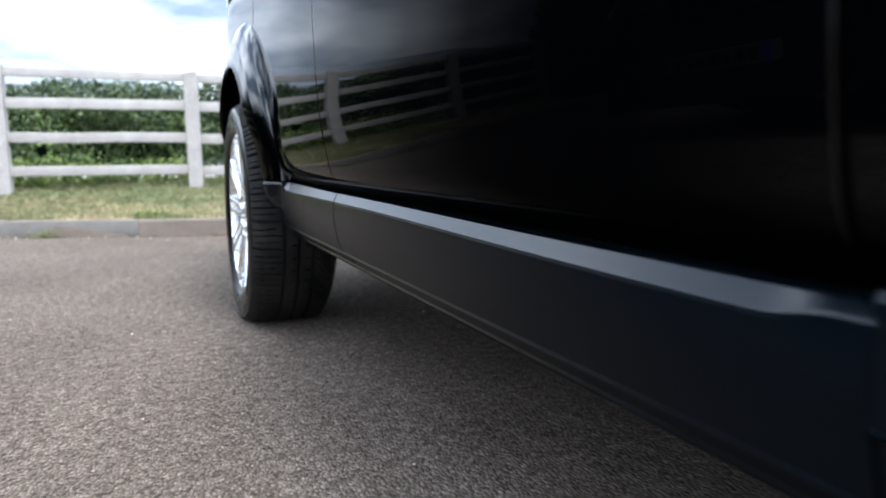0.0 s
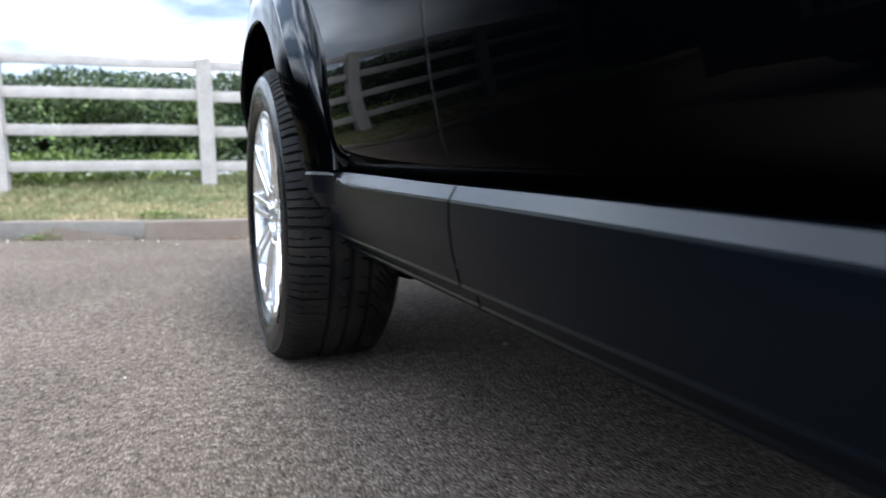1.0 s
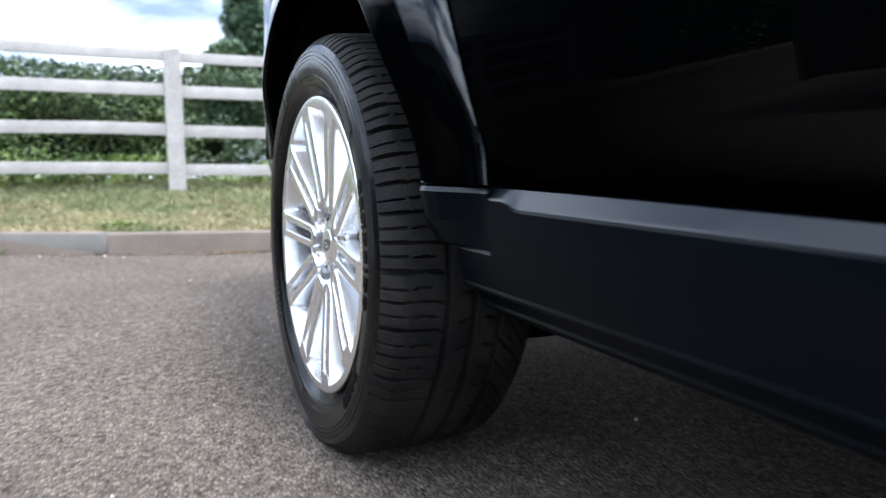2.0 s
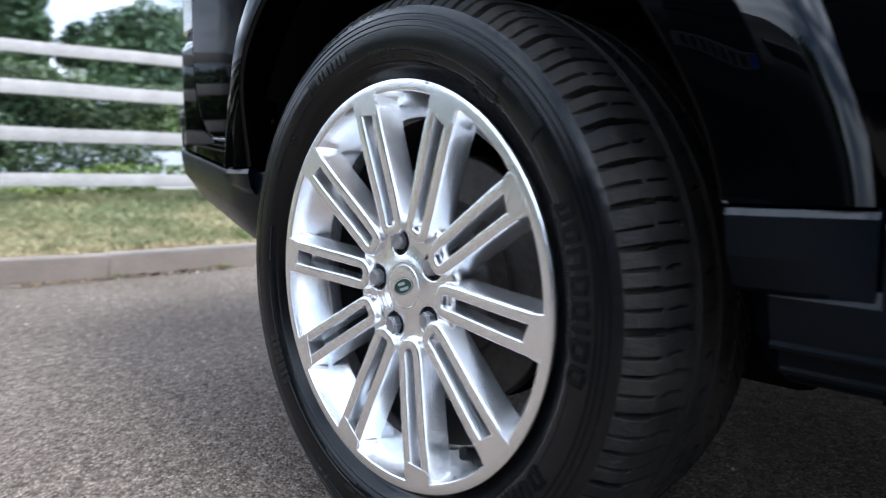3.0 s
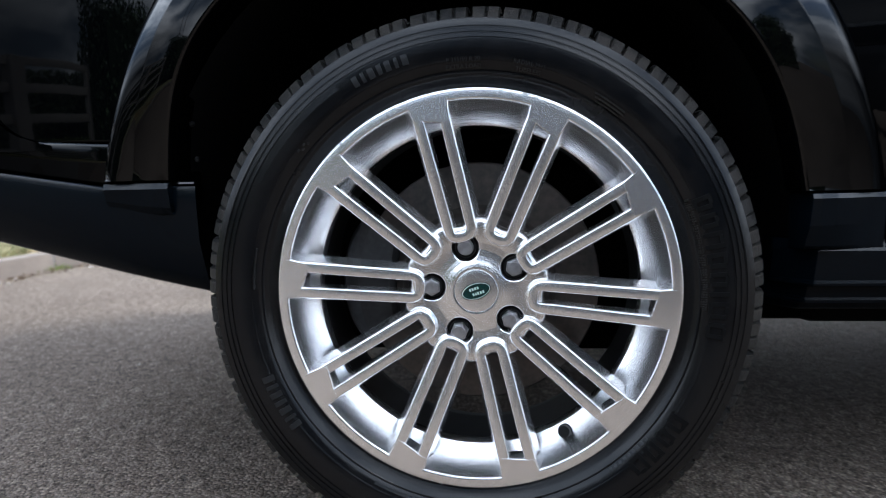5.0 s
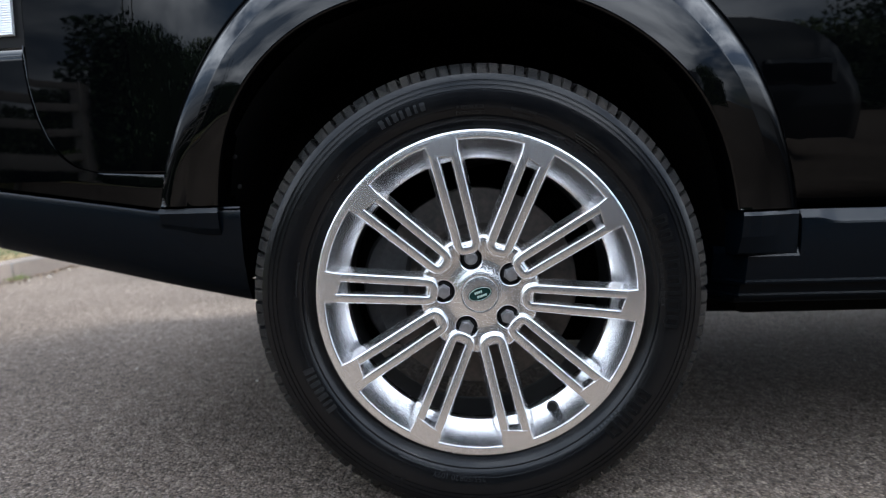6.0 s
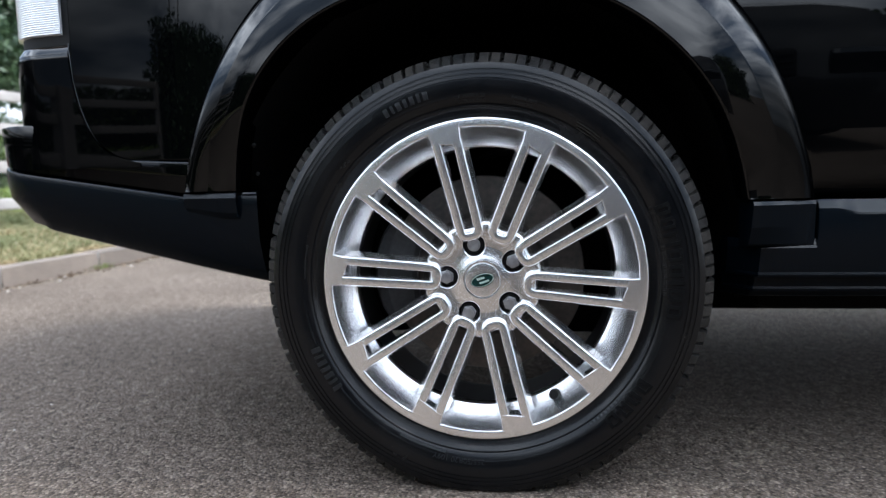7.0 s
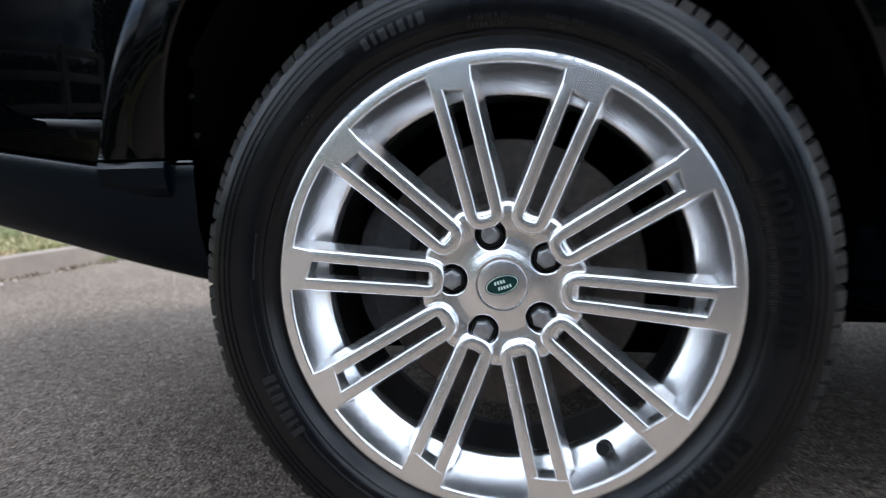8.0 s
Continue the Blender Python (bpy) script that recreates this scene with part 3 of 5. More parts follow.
# sill cladding: bevelled top that catches the sky, hollowed flank, lower lips
SILL = [(0.075, 0.474), (0.0478, 0.4742), (0.0442, 0.4735), (0.0365, 0.4555), (0.0347, 0.4530), (0.0340, 0.4495), (0.0342, 0.425), (0.0390, 0.390), (0.049, 0.355),
        (0.0482, 0.3510), (0.0495, 0.3475), (0.066, 0.3455), (0.068, 0.343), (0.0745, 0.3275), (0.0737, 0.3238), (0.0752, 0.3200), (0.090, 0.3180), (0.098, 0.309), (0.104, 0.306), (0.116, 0.305), (0.16, 0.306), (0.20, 0.306)]


def sill_place(front, rear):
    def at(j, y, x, z):
        t = smooth(rear - 0.065, rear - 0.025, y) + 1 - smooth(front + 0.02, front + 0.075, y)
        if 2 < j < 6:
            x, z = x + (-0.0010, -0.0003, 0.0)[j - 3] * min(1, t), z + (0.0070, 0.0068, 0.006)[j - 3] * min(1, t)
        # the top edge falls a little towards the front
        return (x, y, z - (sill_drop(y) if j < 3 else 0.006 * smooth(-1.25, -2.05, y) if j < 7 else 0))
    return at


def stations(a, b2, ends=0.09, n=16, m=12):
    s = [a + ends * i / (n - 1) for i in range(n)]
    s += [a + ends + (b2 - a - 2 * ends) * i / m for i in range(1, m)]
    s += [b2 - ends + ends * i / (n - 1) for i in range(n)]
    return s


sweep("sill_cladding", SILL, stations(-1.088, -0.535), M_CLAD, "matt dark grey plastic sill cladding", place=sill_place(-9, -0.535))
sweep("sill_cladding", SILL, stations(-2.190, -1.094), M_CLAD, "matt dark grey plastic sill cladding", place=sill_place(-2.190, 9))
# foot blocks under the ends of the arch lips
FOOT = [(0.075, 0.4755), (0.012, 0.4755), (0.000, 0.473), (-0.002, 0.467), (0.006, 0.432), (0.022, 0.404), (0.0275, 0.4005), (0.06, 0.399), (0.075, 0.400)]
sweep("arch_foot", FOOT, stations(-0.530, -0.424, 0.012, 4, 4), M_CLAD, "dark grey plastic block under the arch lip",
      place=lambda j, y, x, z: (x + 0.036 * smooth(-0.43, -0.53, y) * (0, 0.9, 1, 1, 0.86, 0.46, 0.32, 0, 0)[j], y, z))
LOWER = [(0.075, 0.410), (0.0420, 0.410), (0.0382, 0.396)] + SILL[7:]
sweep("arch_foot_lower", LOWER, stations(-0.535, -0.412, 0.012, 4, 4), M_CLAD, "dark grey plastic strip behind the sill",
      place=lambda j, y, x, z: (x + 0.06 * smooth(-0.450, -0.405, y), y, z))
sweep("front_arch_foot", FOOT, stations(FRONT_Y + 0.424, -2.194, 0.012, 4, 6), M_CLAD, "dark grey plastic panel at the front arch",
      place=lambda j, y, x, z: (x + 0.031 * (0, 1, 1, 1, 0.75, 0.3, 0.1, 0, 0)[j], y, z))
sweep("front_arch_foot_lower", LOWER, stations(FRONT_Y + 0.418, -2.194, 0.012, 4, 6), M_CLAD, "dark grey plastic strip at the front arch")
# rear foot block
REAR_FOOT = [(0.09, 0.505), (0.010, 0.5055), (0.001, 0.502), (-0.001, 0.494), (0.005, 0.480), (0.013, 0.470), (0.023, 0.466), (0.09, 0.468)]
sweep("arch_foot", REAR_FOOT, stations(0.428, 0.527, 0.02, 5, 4), M_CLAD, "dark grey plastic block under the arch lip",
      place=lambda j, y, x, z: (x + 0.008 * smooth(0.44, 0.527, y) * (1 if 0 < j < 7 else 0), y, z - 0.012 * smooth(0.56, 0.43, y) * (1 if j > 3 else 0)))
# jacking slot in the sill
bm = bmesh.new()
box(bm, (0.044, -1.118, 0.372), (0.075, -1.084, 0.384), 0.003, m=None)
part("jacking_slot", bm, M_DARK, car, "small black slot in the sill")


# rear bumper: carried round the corner of the tail
def tail_path(s, out=0.0, x0=0.010, ycorner=0.87, r=0.14, ystart=0.395):
    """Plan of the tail at distance s from the arch: along the flank, round the corner, across the back."""
    straight = ycorner - ystart
    if s < straight:
        y = ystart + s
        return (x0 - out + tail_draw(y), y)
    x0 += tail_draw(ycorner)
    a0 = math.atan(0.15)
    s -= straight
    arc = r * (math.pi / 2 - a0)
    a = min(math.pi / 2, a0 + s / r)
    return (x0 + r * math.cos(a0) - (r + out) * math.cos(a) + max(0, s - arc), ycorner - r * math.sin(a0) + (r + out) * math.sin(a))


TAIL_LEN = 0.87 - 0.395 + 0.14 * math.pi / 2
TAIL_S = [TAIL_LEN * i / 50 for i in range(51)] + [TAIL_LEN + 0.74 * (i + 1) / 10 for i in range(10)]


def tail_part(name, section, mat, label, sharp=40):
    """section(s) gives (outward offset, height) points at distance s."""
    def fn(i, j):
        out, z = section(TAIL_S[i])[j]
        x, y = tail_path(TAIL_S[i], out)
        return (min(x, MID), y, z)
    v, f = grid(fn, len(TAIL_S), len(section(0)))
    both_sides(name, v, f, mat, label, sharp)


def clad_section(s):
    top = min(0.497 + 0.138 * max(0, s - 0.14), 0.580)
    low = 0.338 + 0.203 * min(s, 0.52)
    mid = (top + low) / 2
    return [(-0.045, top + 0.002), (-0.008, top + 0.002), (-0.0045, top), (-0.0035, top - 0.004), (-0.0035, top - 0.018), (-0.009, mid), (-0.030, low + 0.028), (-0.045, low + 0.006), (-0.058, low), (-0.09, low + 0.004), (-0.2, low + 0.01)]


tail_part("bumper_cladding", clad_section, M_CLAD, "matt dark grey lower bumper cladding")


def gloss_section(s):
    low = min(0.497 + 0.138 * max(0, s - 0.14), 0.580) + 0.004
    ledge = 0.559 + 0.055 * max(0, s - 0.13) + 0.060 * smooth(0.37, 0.45, s)
    ledge = min(ledge, 0.636) if s > 0.05 else low + 0.003
    return [(-0.05, low), (-0.010, low), (-0.006, low + 0.003), (-0.0035, (low + ledge) / 2), (-0.0005, ledge - 0.0035), (-0.0016, ledge - 0.0010), (-0.0045, ledge), (-0.12, ledge + 0.004)]


tail_part("bumper", gloss_section, M_PAINT, "glossy black upper rear bumper")


# rounded bead on the bumper's upper edge along the quarter panel; its sky glint is put into a brighter metal
def edge_path(k):
    t = k / 59
    if t < 0.8:
        y = 0.508 + (0.7515 - 0.508) * (1 - (1 - t / 0.8) ** 1.8)
        return y, quarter_low(y) - 0.0052
    q = (t - 0.8) / 0.2
    return 0.7530, 0.766 + 0.012 * q


def edge_fn(i, j):
    y, z = edge_path(i)
    a = 2 * math.pi * j / 6
    return (side_x(y, z) + 0.0020 + 0.0016 * math.cos(a), y + 0.0011 * math.sin(a), z + 0.0016 * math.sin(a))


both_sides("bumper_edge_glint", *grid(edge_fn, 60, 7), M_EDGE_GLINT, "thin bright rounded edge of the bumper")


# corner between quarter panel and tailgate: one piece with the bumper below it
CORNER_Y, CORNER_R = 0.828, 0.105


def corner_plan(s, z, out):
    """Plan of the corner: s is y along the flank, and past CORNER_Y the length round the bend."""
    def flank(y):
        low = 0.0092 + tail_draw(y)
        return low + (side_x(y, 0.72) - low) * smooth(0.57, 0.68, z)
    if s <= CORNER_Y:
        return flank(s) - out, s
    x0 = flank(CORNER_Y)
    a0 = math.atan2(x0 - flank(CORNER_Y - 0.01), 0.01)
    a = min(math.pi / 2, a0 + (s - CORNER_Y) / CORNER_R)
    past = max(0, s - CORNER_Y - (math.pi / 2 - a0) * CORNER_R)
    x = x0 + CORNER_R * (math.cos(a0) - math.cos(a)) - out * math.cos(a) + past
    return x, CORNER_Y + CORNER_R * (math.sin(a) - math.sin(a0)) + out * math.sin(a)


def seam_y(z):
    """Where the quarter panel's lower edge stands at height z."""
    q = min(1, max(0, (z - 0.564) / 0.215))
    return 0.60 + 0.152 * (1 - (1 - q) ** 2) ** (1 / 3.0) + 0.004


def corner(name, heights, start, mat, label, out, sharp=40, tuck=0.006, rib=0.0):
    """An upright piece round the corner; out(t) lifts it off the plan from its foot to its head."""
    n, rows = 34, len(heights)

    def fn(i, j):
        z = heights[j]
        t = j / (rows - 1)
        s0, s1 = start(z), CORNER_Y + 0.155
        e = 0.0
        if i == 0:
            s, e = s0, tuck
        else:
            s = s0 + (s1 - s0) * ((i - 1) / (n - 2))
        x, y = corner_plan(s, z, out(t) - e + rib * (j % 2))
        return (x, y, z)
    v, f = grid(fn, n, rows)
    both_sides(name, v, f, mat, label, sharp)


def levels(a, b2, n):
    return [a + (b2 - a) * k / (n - 1) for k in range(n)]


corner("tail_corner", levels(0.552, 0.7600, 30) + [0.7610], lambda z: max(0.615, seam_y(z)), M_PAINT, "glossy black corner of the bumper below the tail lamp", lambda t: -0.0008 * (t == 1), tuck=0.004)
corner("lamp_sill", [0.7600, 0.7610, 0.7635, 0.7760, 0.7780, 0.7790], lambda z: 0.756, M_PAINT, "sloping black ledge below the tail lamp", lambda t: (0.0, 0.0, -0.001, -0.009, -0.011, -0.05)[round(t * 5)], tuck=0.004)
corner("lamp_surround", levels(0.772, 1.27, 12), lambda z: 0.7545, M_DARK, "black plastic surround of the tail lamp", lambda t: -0.012, tuck=0.010)
corner("tail_lamp", [0.796] + levels(0.7985, 1.26, 230), lambda z: 0.772, M_LENS, "clear ribbed tail lamp lens", lambda t: -0.016 if t == 0 else -0.005, sharp=10, tuck=0.012, rib=0.0011)


# shell: roof, pillars, glass, nose and floor, closed behind the panels
for name, label, lo, hi, r in (
        ("chassis", "dark chassis between the wheel housings", (0.43, -3.62, 0.285), (2 * MID - 0.43, 0.42, 0.62), 0.02),
        ("cabin_tub", "dark inner door and floor structure", (0.09, -2.44, 0.318), (2 * MID - 0.09, -0.45, 1.10), 0.02),
        ("upper_shell", "dark inner body shell", (0.12, -3.55, 0.845), (2 * MID - 0.12, 0.82, 1.10), 0.04),
        ("tail_shell", "dark inner tail structure", (0.15, 0.47, 0.46), (2 * MID - 0.15, 0.86, 1.10), 0.05),
        # The next two are added low to keep light off the ground below.
        ("side_rail", "matt black underbody rail, added low to block light", (0.20, -3.45, 0.262), (0.52, -0.49, 0.40), 0.03),
        ("underbody_tray", "matt black underbody tray, added low to block light", (0.50, -3.45, 0.205), (2 * MID - 0.30, -0.47, 0.40), 0.03)):
    bm = bmesh.new()
    box(bm, lo, hi, r)
    part(name, bm, M_LINER, car, label, smooth=True, sharp=30)
# push pins in the rear of the wheel housing
for (py, pz) in ((0.405, 0.585), (0.400, 0.535)):
    bm = bmesh.new()
    cyl(bm, 0.0045, 0.0035, 0.004, Matrix.Translation((0.036, py, pz)) @ AXLE, 12, bevel=0.001)
    part("liner_pin", bm, M_DARK, car, "small grey push pin in the liner", smooth=True, sharp=40)


def cabin(i, j):
    zz = (1.10, 1.16, 1.45, 1.66, 1.72, 1.80, 1.83, 1.84)[j]
    inset = (0.075, 0.085, 0.165, 0.225, 0.245, 0.30, 0.42, 0.80)[j]
    front = (-2.55, -2.48, -2.10, -1.82, -1.74, -1.60, -1.45, -1.2)[j]
    back = (0.90, 0.90, 0.86, 0.82, 0.80, 0.76, 0.70, 0.5)[j]
    k = i / 40
    # round the cabin: right side, back, left side, front, with soft corners
    a = 2 * math.pi * k + math.pi / 4
    c, s = math.cos(a), math.sin(a)
    n = 9.0
    rr = (abs(c) ** n + abs(s) ** n) ** (-1 / n)
    hx, hy = MID - inset, (back - front) / 2
    return (MID + hx * rr * c, (front + back) / 2 + hy * rr * s, zz)


cv, cf = grid(cabin, 40, 8, True)
cv.append((MID, -0.4, 1.845))
cf += [(i * 8 + 7, ((i + 1) % 40) * 8 + 7, len(cv) - 1) for i in range(40)]
put("roof", mesh_of("roof", cv, cf, M_PAINT, True, 40), car, "glossy black roof and pillars")
for side in (0, 1):
    for (ya, yb) in ((-1.98, -1.17), (-1.10, -0.28), (-0.20, 0.62)):
        bm = bmesh.new()
        pts = []
        for (yy, zz) in ((ya, 1.17), (yb, 1.17), (yb, 1.62), (ya + (0.28 if ya < -1.9 else 0), 1.62)):
            ins = 0.078 + (zz - 1.10) * 0.265
            pts.append(bm.verts.new((ins if side == 0 else 2 * MID - ins, yy, zz)))
        f0 = bm.faces.new(pts)
        bmesh.ops.solidify(bm, geom=[f0], thickness=0.008)
        part("side_window", bm, M_GLASS, car, "dark tinted side window")


def nose(i, j):
    y = -2.50 - 1.20 * j / 11
    z = 1.10 - 0.10 * (j / 11) ** 1.6
    x = MID + (i / 20 * 2 - 1) * (0.74 - 0.05 * (j / 11) ** 2)
    return (x, y, z - 0.05 * abs(i / 20 * 2 - 1) ** 4)


nv, nf = grid(nose, 21, 12)
put("bonnet", mesh_of("bonnet", nv, nf, M_PAINT), car, "glossy black bonnet")
bm = bmesh.new()
box(bm, (0.14, -3.78, 0.42), (2 * MID - 0.14, -3.58, 1.00), 0.06)
part("front_end", bm, M_PAINT, car, "black front bumper and grille panel", smooth=True, sharp=40)
bm = bmesh.new()
box(bm, (0.26, 0.88, 0.60), (2 * MID - 0.26, 0.945, 1.70), 0.03)
part("tailgate", bm, M_PAINT, car, "glossy black tailgate", smooth=True, sharp=40)


# ---- wheel ----
def alloy_spoke():
    """One of ten double bars: a deep hairpin with rounded edges, bridged by a pad at the rim."""
    verts, faces = [], []
    path = []
    r_out, r_in, w_out, w_in = 0.2385, 0.0905, 0.0164, 0.0142
    for i in range(17):
        t = i / 16
        path.append((r_out + (r_in - r_out) * t, w_out + (w_in - w_out) * t))
    for i in range(1, 14):
        a = math.pi * i / 14
        # a squarish bend
        sn, cs = math.sin(a) ** 0.74, math.copysign(abs(math.cos(a)) ** 0.74, math.cos(a))
        path.append((r_in - w_in * sn, w_in * cs))
    for i in range(17):
        t = i / 16
        path.append((r_in + (r_out - r_in) * t, -(w_in + (w_out - w_in) * t)))

    def crown(r):
        return 0.0062 + 0.0155 * smooth(0.05, 0.25, r)
    n = len(path)
    # from the flared outer wall over the flat face down into the slot: (offset, depth)
    sec = [(-0.0146, -0.0330), (-0.0126, -0.0220), (-0.0106, -0.0125), (-0.0096, -0.0068), (-0.0088, -0.0032), (-0.0081, -0.0013), (-0.0072, -0.0004), (-0.0056, 0.0), (0.0, 0.0001),
           (0.0044, 0.0), (0.0053, -0.0002), (0.0060, -0.0008), (0.0065, -0.0022), (0.0069, -0.0080), (0.0078, -0.0170), (0.0086, -0.0240)]
    for i, (r, w) in enumerate(path):
        (r0, w0), (r1, w1) = path[max(0, i - 1)], path[min(n - 1, i + 1)]
        tr, tw = r1 - r0, w1 - w0
        d = math.hypot(tr, tw)
        nr, nw = -tw / d, tr / d
        near = smooth(0.105, 0.080, r)
        for o, dz in sec:
            if o < -0.0056:
                dz -= 0.0022 * near * smooth(0.0056, 0.0104, -o)
            elif o > 0:
                o *= 1 - 0.10 * near
            verts.append((-(crown(r) + dz), w + nw * o, r + nr * o))
    m = len(sec)
    for i in range(n - 1):
        for k in range(m - 1):
            a, b2 = i * m + k, (i + 1) * m + k
            faces.append((a, b2, b2 + 1, a + 1))
    # pad between the bars, cut on the slant, wider where it meets the rim
    bm = bmesh.new()
    top = 0.0223
    outline = [(0.2235, -0.0205), (0.2262, -0.0100), (0.2320, 0.0110), (0.2338, 0.0205), (0.2352, 0.0240), (0.2450, 0.0256), (0.2560, 0.0272), (0.2560, -0.0272), (0.2450, -0.0256), (0.2330, -0.0238)]
    vs = [bm.verts.new((-(crown(r) + 0.0004 if r < 0.237 else top), w, r)) for r, w in outline]
    f0 = bm.faces.new(vs)
    ex = bmesh.ops.extrude_face_region(bm, geom=[f0])
    for v in [g for g in ex["geom"] if isinstance(g, bmesh.types.BMVert)]:
        v.co.x += 0.026
        v.co.y *= 1.34
    bmesh.ops.bevel(bm, geom=[e for e in bm.edges if abs(e.verts[0].co.x - e.verts[1].co.x) < 0.01 and e.verts[0].co.x < -0.008], offset=0.0014, segments=3, affect="EDGES")
    bm.verts.index_update()
    base = len(verts)
    verts += [tuple(v.co) for v in bm.verts]
    faces += [tuple(base + v.index for v in f.verts) for f in bm.faces]
    bm.free()
    return mesh_of("spoke", verts, faces, M_ALLOY, True, 32)


def hub_face():
    """The dished centre with five rounded bolt wells and a soft lip."""
    shape = [(0.0294, -0.0100), (0.0296, -0.0030), (0.0302, -0.0014), (0.0320, -0.0012), (0.0360, -0.0020), (0.0420, -0.0036), (0.0480, -0.0048), (0.0560, -0.0054), (0.0650, -0.0048),
             (0.0740, -0.0034), (0.0800, -0.0026), (0.0840, -0.0030), (0.0870, -0.0044), (0.0892, -0.0070), (0.0904, -0.0110), (0.0925, -0.0300), (0.0900, -0.0600)]
    rows = []
    for (ra, ua), (rb, ub) in zip(shape, shape[1:]):
        k = max(1, round(math.hypot(rb - ra, ub - ua) / 0.0007)) if 0.03 < ra < 0.088 else 1
        rows += [(ra + (rb - ra) * i / k, ua + (ub - ua) * i / k) for i in range(k)]
    rows.append(shape[-1])
    wells = [(0.06 * math.sin(radians(ROT0 + 72 * k)), 0.06 * math.cos(radians(ROT0 + 72 * k))) for k in range(5)]
    turns = 560

    def fn(i, j):
        a = 2 * math.pi * i / turns
        r, u = rows[j]
        # the edge swells out between the spokes
        r += 0.0100 * smooth(0.068, 0.088, r) * (1 - math.cos(10 * (a - radians(ROT0)))) / 2
        y, z = r * math.sin(a), r * math.cos(a)
        d = min(math.hypot(y - wy, z - wz) for wy, wz in wells)
        u -= 0.0006 * smooth(0.0205, 0.0180, d) + 0.017 * smooth(0.0183, 0.0172, d)
        return (-u, y, z)
    return mesh_of("hub_face", *grid(fn, turns, len(rows), True), M_ALLOY, True, 50)


def tyre_mesh():
    """Carcass with sidewall ribs and a grooved tread, flattened where it stands."""
    n_a = 1260
    pitch = 56
    prof = [(0.2575, 0.000), (0.262, 0.0070), (0.2665, 0.0100), (0.270, 0.0110), (0.274, 0.0130), (0.278, 0.0170), (0.2815, 0.0212), (0.2840, 0.0236), (0.2850, 0.0252), (0.2862, 0.0254), (0.2868, 0.0242), (0.2885, 0.0262),
            (0.293, 0.0290), (0.2985, 0.0309), (0.2990, 0.0320), (0.3002, 0.0324), (0.3008, 0.0316), (0.307, 0.0332), (0.315, 0.0340), (0.3240, 0.0338), (0.3246, 0.0323), (0.3262, 0.0322), (0.3268, 0.0336), (0.3308, 0.0329), (0.3314, 0.0313),
            (0.3330, 0.0311), (0.3336, 0.0324), (0.3380, 0.0315), (0.3386, 0.0299), (0.3404, 0.0297), (0.3410, 0.0309), (0.3440, 0.0298), (0.3510, 0.0262), (0.3575, 0.0200)]
    shoulder = [(0.3640, 0.0125), (0.3690, 0.0040), (0.3715, -0.0040)]
    tread_u = [-0.0040 - 0.204 * i / 66 for i in range(1, 67)]
    prof += shoulder
    cols = len(prof) + len(tread_u) + 4
    grooves = (-0.066, -0.109, -0.152)
    verts = np.zeros((n_a, cols, 3))
    wob = (0.2, -0.9, 0.6, 1.0, -0.4, 0.1, -1.0, 0.7)
    for i in range(n_a):
        a = 2 * math.pi * i / n_a
        where = i * pitch / n_a
        block, p = int(where), where % 1.0
        # blocks of three lengths follow one another
        p = p ** (1.0, 0.86, 1.16)[(block * 7 + block // 5) % 3]
        row = []
        for k, (r, u) in enumerate(prof):
            if k >= len(prof) - 5:
                slot = 1 if p < 0.15 else 0.6 if 0.50 < p < 0.58 else 0
                depth = (0.0, 0.0060, 0.0105, 0.0115, 0.0105)[k - len(prof) + 5]
                r, u = r - depth * slot * 0.95, u - depth * slot * 0.6
            row.append((r, u))
        for u in tread_u:
            c = (u + 0.106) / 0.102
            r = 0.3775 - 0.006 * abs(c) ** 2.6
            g = any(abs(u - gu) < 0.0044 for gu in grooves)
            ps = (p + (u + 0.004) * 2.0 + 100 * min(0, u + 0.022) ** 2 + 0.03 * wob[block % 8]) % 1.0
            rib = sum(1 for gu in grooves if u < gu)
            if rib == 0:
                lateral = ps < 0.085 + 0.05 * smooth(-0.016, -0.004, u) or (0.50 < ps < 0.55 and -0.016 > u > -0.044 - 0.008 * wob[(block + 3) % 8])
            elif rib == 3:
                lateral = ps < 0.09 or (0.50 < ps < 0.56 and u < -0.172)
            else:
                # short slanted notches cut half-way into the middle ribs
                ps2 = (p + (u * 7 if rib % 2 else -u * 7) + 0.37 * rib) % 1.0
                lateral = ps2 < 0.09 and u - grooves[rib] < 0.022
            r -= 0.0110 * g if g else (0.0085 * lateral)
            row.append((r, u))
        row += [(0.360, -0.220), (0.330, -0.238), (0.30, -0.238), (0.258, -0.215)]
        s, co = math.sin(a), math.cos(a)
        for j, (r, u) in enumerate(row):
            verts[i, j] = (-u, r * s, r * co)
    # the weight of the car presses the foot of the tyre flat
    z = verts[:, :, 2]
    low = z < -HUB_Z + 0.0005
    squash = np.clip((-z - 0.27) / 0.08, 0, 1) ** 2
    verts[:, :, 0] -= np.where(verts[:, :, 0] < 0.01, 0.006 * squash, 0)
    verts[:, :, 2] = np.where(low, -HUB_Z + 0.0005, z)
    flat = verts.reshape(-1, 3)
    faces, tones = [], []
    edge = len(prof) - 5
    for i in range(n_a):
        i2 = (i + 1) % n_a
        for j in range(cols - 1):
            faces.append((i * cols + j, i2 * cols + j, i2 * cols + j + 1, i * cols + j + 1))
            tones.append(1 if edge <= j < cols - 4 else 0)
    me = bpy.data.meshes.new("tyre")
    me.from_pydata(flat.tolist(), [], faces)
    me.materials.append(M_RUBBER)
    me.materials.append(M_TREAD)
    me.polygons.foreach_set("material_index", tones)
